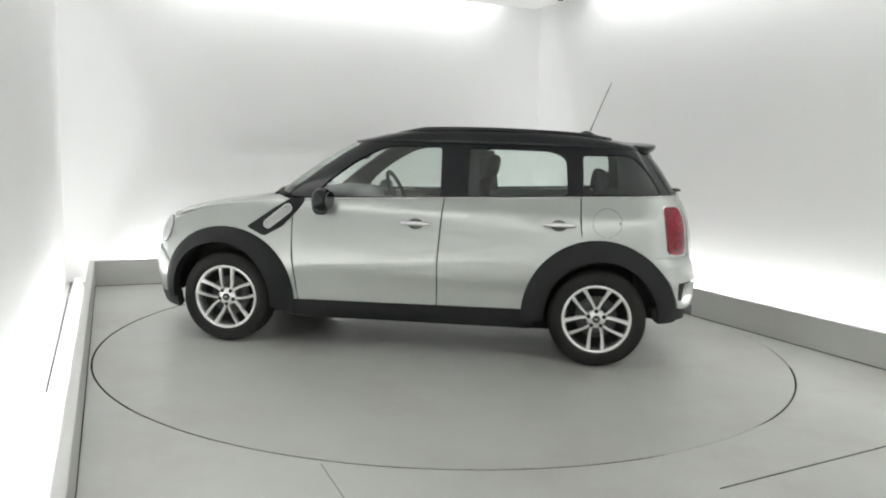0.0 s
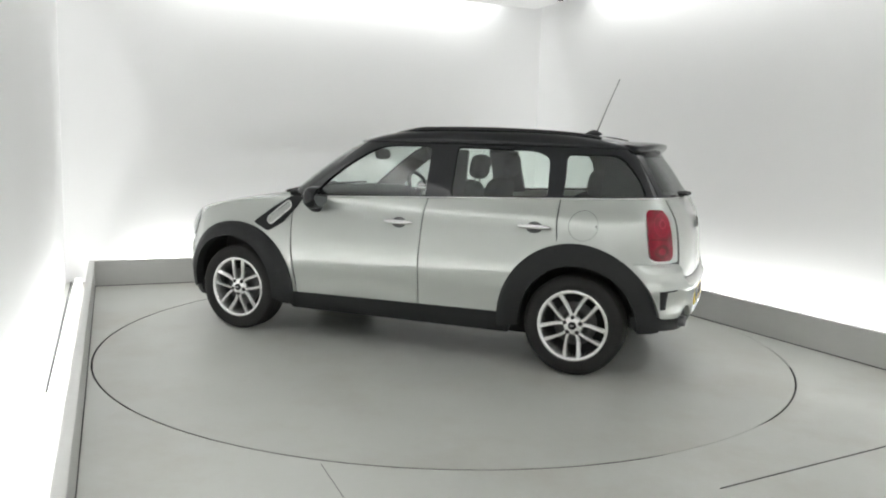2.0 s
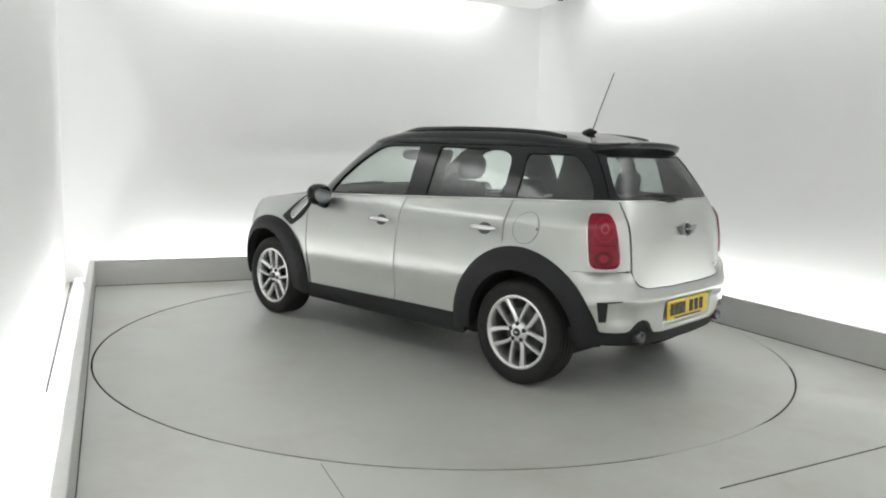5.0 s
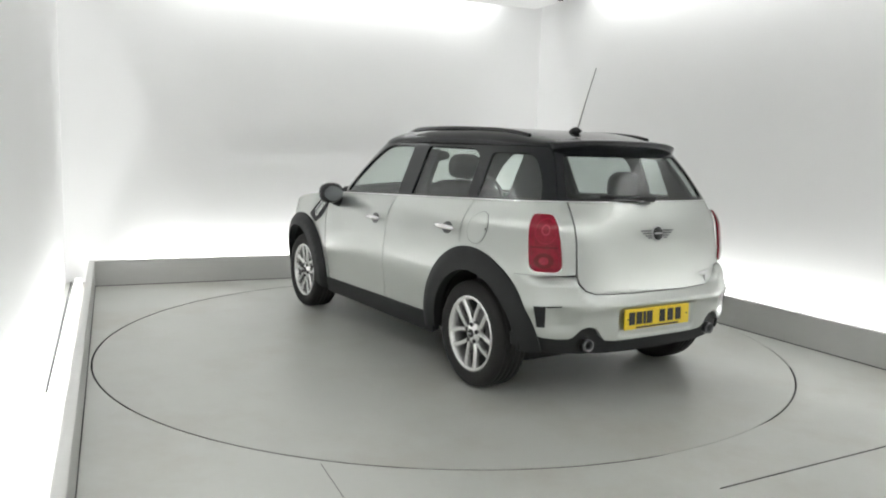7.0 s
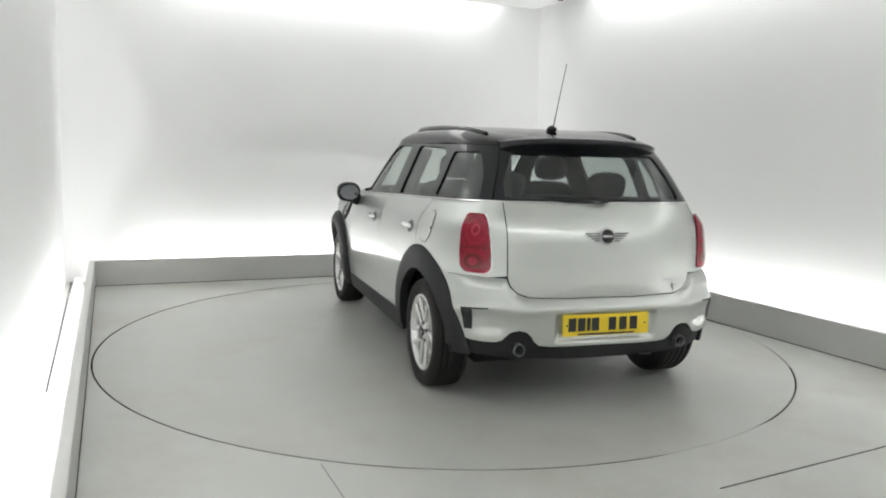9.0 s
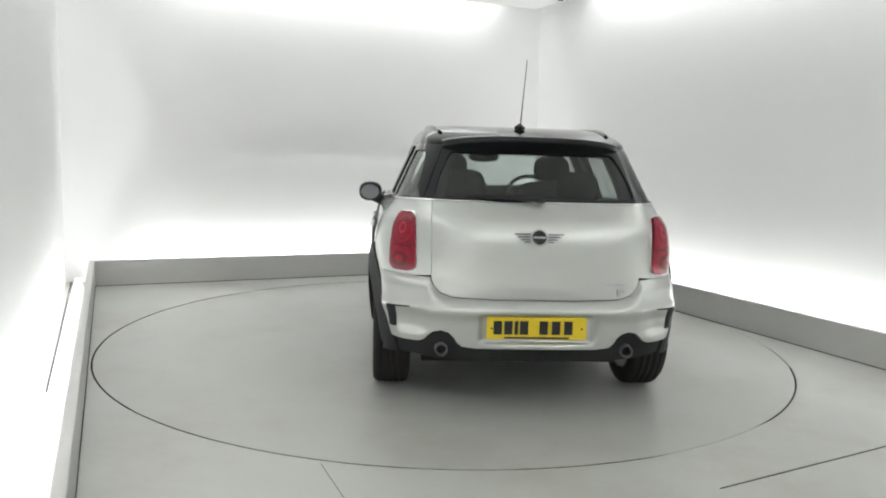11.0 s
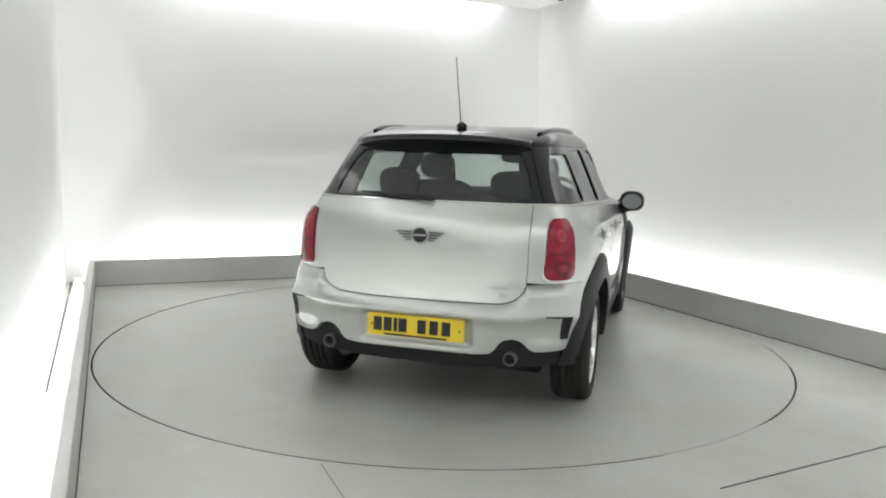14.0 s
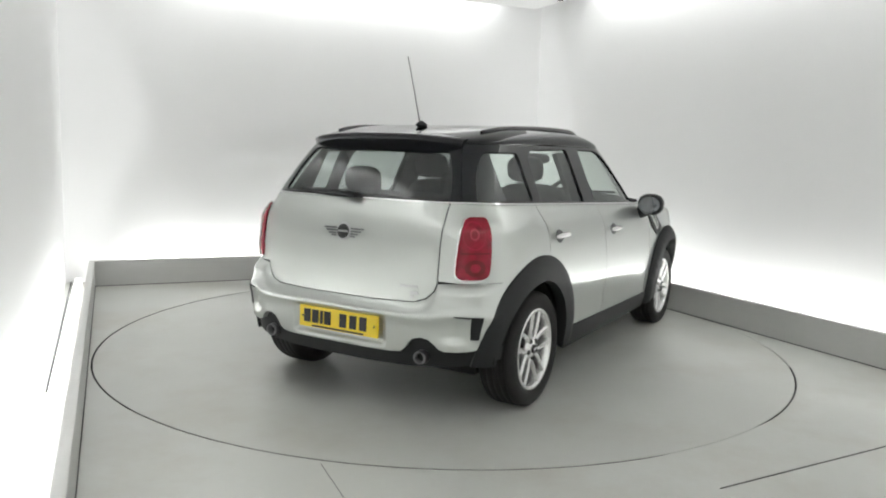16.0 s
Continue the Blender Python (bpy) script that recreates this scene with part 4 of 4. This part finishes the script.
for z in (0.64, 0.68, 0.72):
    panel("grille_bar", BODY, [(gs + 0.03, z), (2 * BODY.nose - gs - 0.03, z), (2 * BODY.nose - gs - 0.03, z + 0.012), (gs + 0.03, z + 0.012)], CHROME, grille, off=0.014, thick=0.01)


# ---- wheels ----
def wheel(side, x, phase):
    root = part("wheel", lathe([(0.150, -0.20), (0.216, -0.205), (0.222, -0.19), (0.205, -0.16), (0.198, -0.06), (0.206, -0.014), (0.212, -0.005), (0.226, -0.002), (0.232, -0.010), (0.228, -0.20), (0.150, -0.20)], 56), ALLOY, car, "five double-spoke alloy wheel")
    root.matrix_basis = pose(x, side * (0.870 if x > 0 else 0.857), WHEEL_Z, 0, 0, 0 if side > 0 else 180)
    part("tyre", lathe([(0.221, -0.195), (0.262, -0.209), (0.298, -0.204), (0.314, -0.190), (0.3205, -0.172), (0.322, -0.161), (0.315, -0.159), (0.315, -0.151), (0.322, -0.149), (0.322, -0.124), (0.315, -0.122), (0.315, -0.114), (0.322, -0.112), (0.322, -0.088), (0.315, -0.086), (0.315, -0.078), (0.322, -0.076), (0.322, -0.051), (0.315, -0.049), (0.315, -0.041), (0.322, -0.039),
                        (0.3205, -0.028), (0.314, -0.012), (0.298, 0.004), (0.262, 0.008), (0.236, -0.002), (0.224, -0.012), (0.221, -0.195)], 72), RUBBER, root, "black road tyre")
    # flat disc behind the brake, coloured dark for the wheel's inner shade
    part("dark_backing", lathe([(0.0001, -0.125), (0.203, -0.125), (0.203, -0.118), (0.0001, -0.118)], 48), UNDER, root)
    part("brake_disc", lathe([(0.05, -0.105), (0.140, -0.105), (0.140, -0.088), (0.05, -0.088), (0.05, -0.105)], 48), BARREL, root)
    part("hub", lathe([(0.0001, -0.016), (0.045, -0.016), (0.066, -0.030), (0.072, -0.060), (0.0001, -0.060)], 40), ALLOY, root)
    part("hub_cap", lathe([(0.0001, -0.008), (0.020, -0.008), (0.025, -0.012), (0.025, -0.018), (0.0001, -0.018)], 28), INK, root)
    part("cap_badge", box((0, -0.007, 0), (0.026, 0.003, 0.010), 0.001), GREY, root)
    for k in range(5):
        a = radians(phase + 72 * k)
        u, v = Vector((math.cos(a), 0, math.sin(a))), Vector((-math.sin(a), 0, math.cos(a)))
        for q in (-1, 1):
            bm = bmesh.new()
            rows = []
            for r, off, w, y, d in ((0.040, 0.022, 0.0130, -0.020, 0.034), (0.072, 0.034, 0.0120, -0.018, 0.034), (0.105, 0.0405, 0.0125, -0.016, 0.034), (0.155, 0.0435, 0.0135, -0.011, 0.032), (0.198, 0.045, 0.0155, -0.008, 0.030), (0.215, 0.047, 0.0190, -0.008, 0.026)):
                c = u * r + v * (q * off)
                rows.append([bm.verts.new(c + v * e + Vector((0, h, 0))) for e, h in ((-w, y - d), (-w, y - 0.010), (-w * 0.55 - q * 0.002, y), (w * 0.55 - q * 0.002, y), (w, y - 0.010), (w, y - d))])
            for p0, p1 in zip(rows, rows[1:]):
                for i in range(6):
                    bm.faces.new((p0[i], p0[(i + 1) % 6], p1[(i + 1) % 6], p1[i]))
            bm.faces.new(rows[0])
            bm.faces.new(rows[-1])
            bmesh.ops.recalc_face_normals(bm, faces=bm.faces)
            part("spoke", bm, ALLOY, root)
        bolt = lathe([(0.0001, -0.014), (0.011, -0.014), (0.014, -0.018), (0.014, -0.034), (0.0001, -0.034)], 12)
        bmesh.ops.translate(bolt, vec=Vector((math.cos(a + 0.628), 0, math.sin(a + 0.628))) * 0.052, verts=bolt.verts)
        part("wheel_bolt", bolt, INK, root)
    return root


wheel(1, AXLE, 90)
wheel(1, -AXLE, -91)
wheel(-1, AXLE, 60)
wheel(-1, -AXLE, 95)


# ---- cabin ----
def seat(x, y, w, back_top, head_z, head):
    s = part("seat", blob((x - 0.02, y, 0.92), (0.26, w, 0.09), 4), CLOTH, car, "dark cloth seat")
    part("backrest", blob((x - 0.25, y, (0.88 + back_top) / 2), (0.075, w, (back_top - 0.86) / 2), 3.2, turn=pose(0, 0, 0, 0, -14, 0)), CLOTH, s)
    for hy in head:
        part("headrest", blob((x - 0.355, hy, head_z), (0.05, 0.125, 0.085), 3, turn=pose(0, 0, 0, 0, -10, 0)), CLOTH, s)
        for q in (-0.05, 0.05):
            part("headrest_post", tube([(x - 0.33, hy + q, back_top - 0.06), (x - 0.345, hy + q, head_z)], 0.006, 6), CHROME, s)


seat(-0.10, 0.36, 0.24, 1.15, 1.255, [0.36])
seat(-0.10, -0.36, 0.24, 1.15, 1.255, [-0.36])
seat(-0.92, 0.0, 0.60, 1.10, 1.175, [0.34, -0.34])
for side in (1, -1):
    trim = [(CABIN.sx(x, z), z) for x, z in ((-1.37, 1.10), (-1.36, 1.39))] + [(CABIN.sy(y, z), z) for y, z in ((0.43, 1.39), (0.50, 1.10))]
    panel("pillar_trim", CABIN, trim, DASH, car, "dark pillar trim", side=side, off=-0.045, thick=0.02, step=0.06, round_edge=0)
for side in (1, -1):
    panel("pillar_trim", CABIN, [(-0.21, 1.06), (-0.47, 1.07), (-0.44, 1.39), (-0.20, 1.39)], DASH, car, "dark pillar trim", side=side, off=-0.05, thick=0.03, step=0.1, round_edge=0)
part("parcel_shelf", box((-1.50, 0, 1.085), (0.42, 1.10, 0.03), 0.01), DASH, car)
part("dashboard", blob((0.66, 0, 0.94), (0.24, 0.70, 0.125), 4), DASH, car)
wheel_ring = bmesh.new()
rows = []
for i in range(40):
    a = 6.283185307 * i / 40
    rows.append([wheel_ring.verts.new(((0.185 + 0.016 * math.cos(b)) * math.cos(a), (0.185 + 0.016 * math.cos(b)) * math.sin(a), 0.016 * math.sin(b))) for b in [6.283185307 * j / 8 for j in range(8)]])
for i in range(40):
    for j in range(8):
        wheel_ring.faces.new((rows[i][j], rows[(i + 1) % 40][j], rows[(i + 1) % 40][(j + 1) % 8], rows[i][(j + 1) % 8])).smooth = True
bmesh.ops.transform(wheel_ring, matrix=pose(0.32, -0.36, 1.00, 0, -65, 0), verts=wheel_ring.verts)
steer = part("steering_wheel", wheel_ring, DASH, car)
part("steering_column", tube([(0.34, -0.36, 0.99), (0.5, -0.36, 0.93)], [0.06, 0.05], 12), DASH, steer)
part("rear_view_mirror", blob((0.50, 0, 1.312), (0.02, 0.125, 0.042), 2.6), TRIM, car)
part("headliner", box((-0.55, 0, 1.408), (1.5, 1.02, 0.012), 0.004), CLOTH, car)

# ---- the coachwork to full size on its wheels ----
FULL_SIZE = Matrix(((1.024, 0, 0, 0.004), (0, 1.015, 0, 0), (0.005, 0, 1.025, 0.010), (0, 0, 0, 1)))
for ob in car.children_recursive:
    if ob.name.split(".")[0] == "wheel" or ob.parent.name.split(".")[0] == "wheel":
        continue
    here = ob.matrix_basis.copy()
    up_tree = ob.parent
    while up_tree is not car:
        here = up_tree.matrix_basis @ here
        up_tree = up_tree.parent
    ob.data.transform(here.inverted() @ FULL_SIZE @ here)

# ---- motion: the turntable carries the car round ----
START, RATE = 171.52, 6.958    # degrees, degrees per second


def turn_at(t):
    return START - RATE * t


def motions():
    times = [0.5 * i for i in range(33)]
    walk(turntable, [(t, pose(HUB.x, HUB.y, 0, 0, 0, turn_at(t))) for t in times])
    walk(car, [(t, pose(0, 0, 0, 0, 0, turn_at(t)) @ pose(0.235, -0.313, 0)) for t in times])


motions()
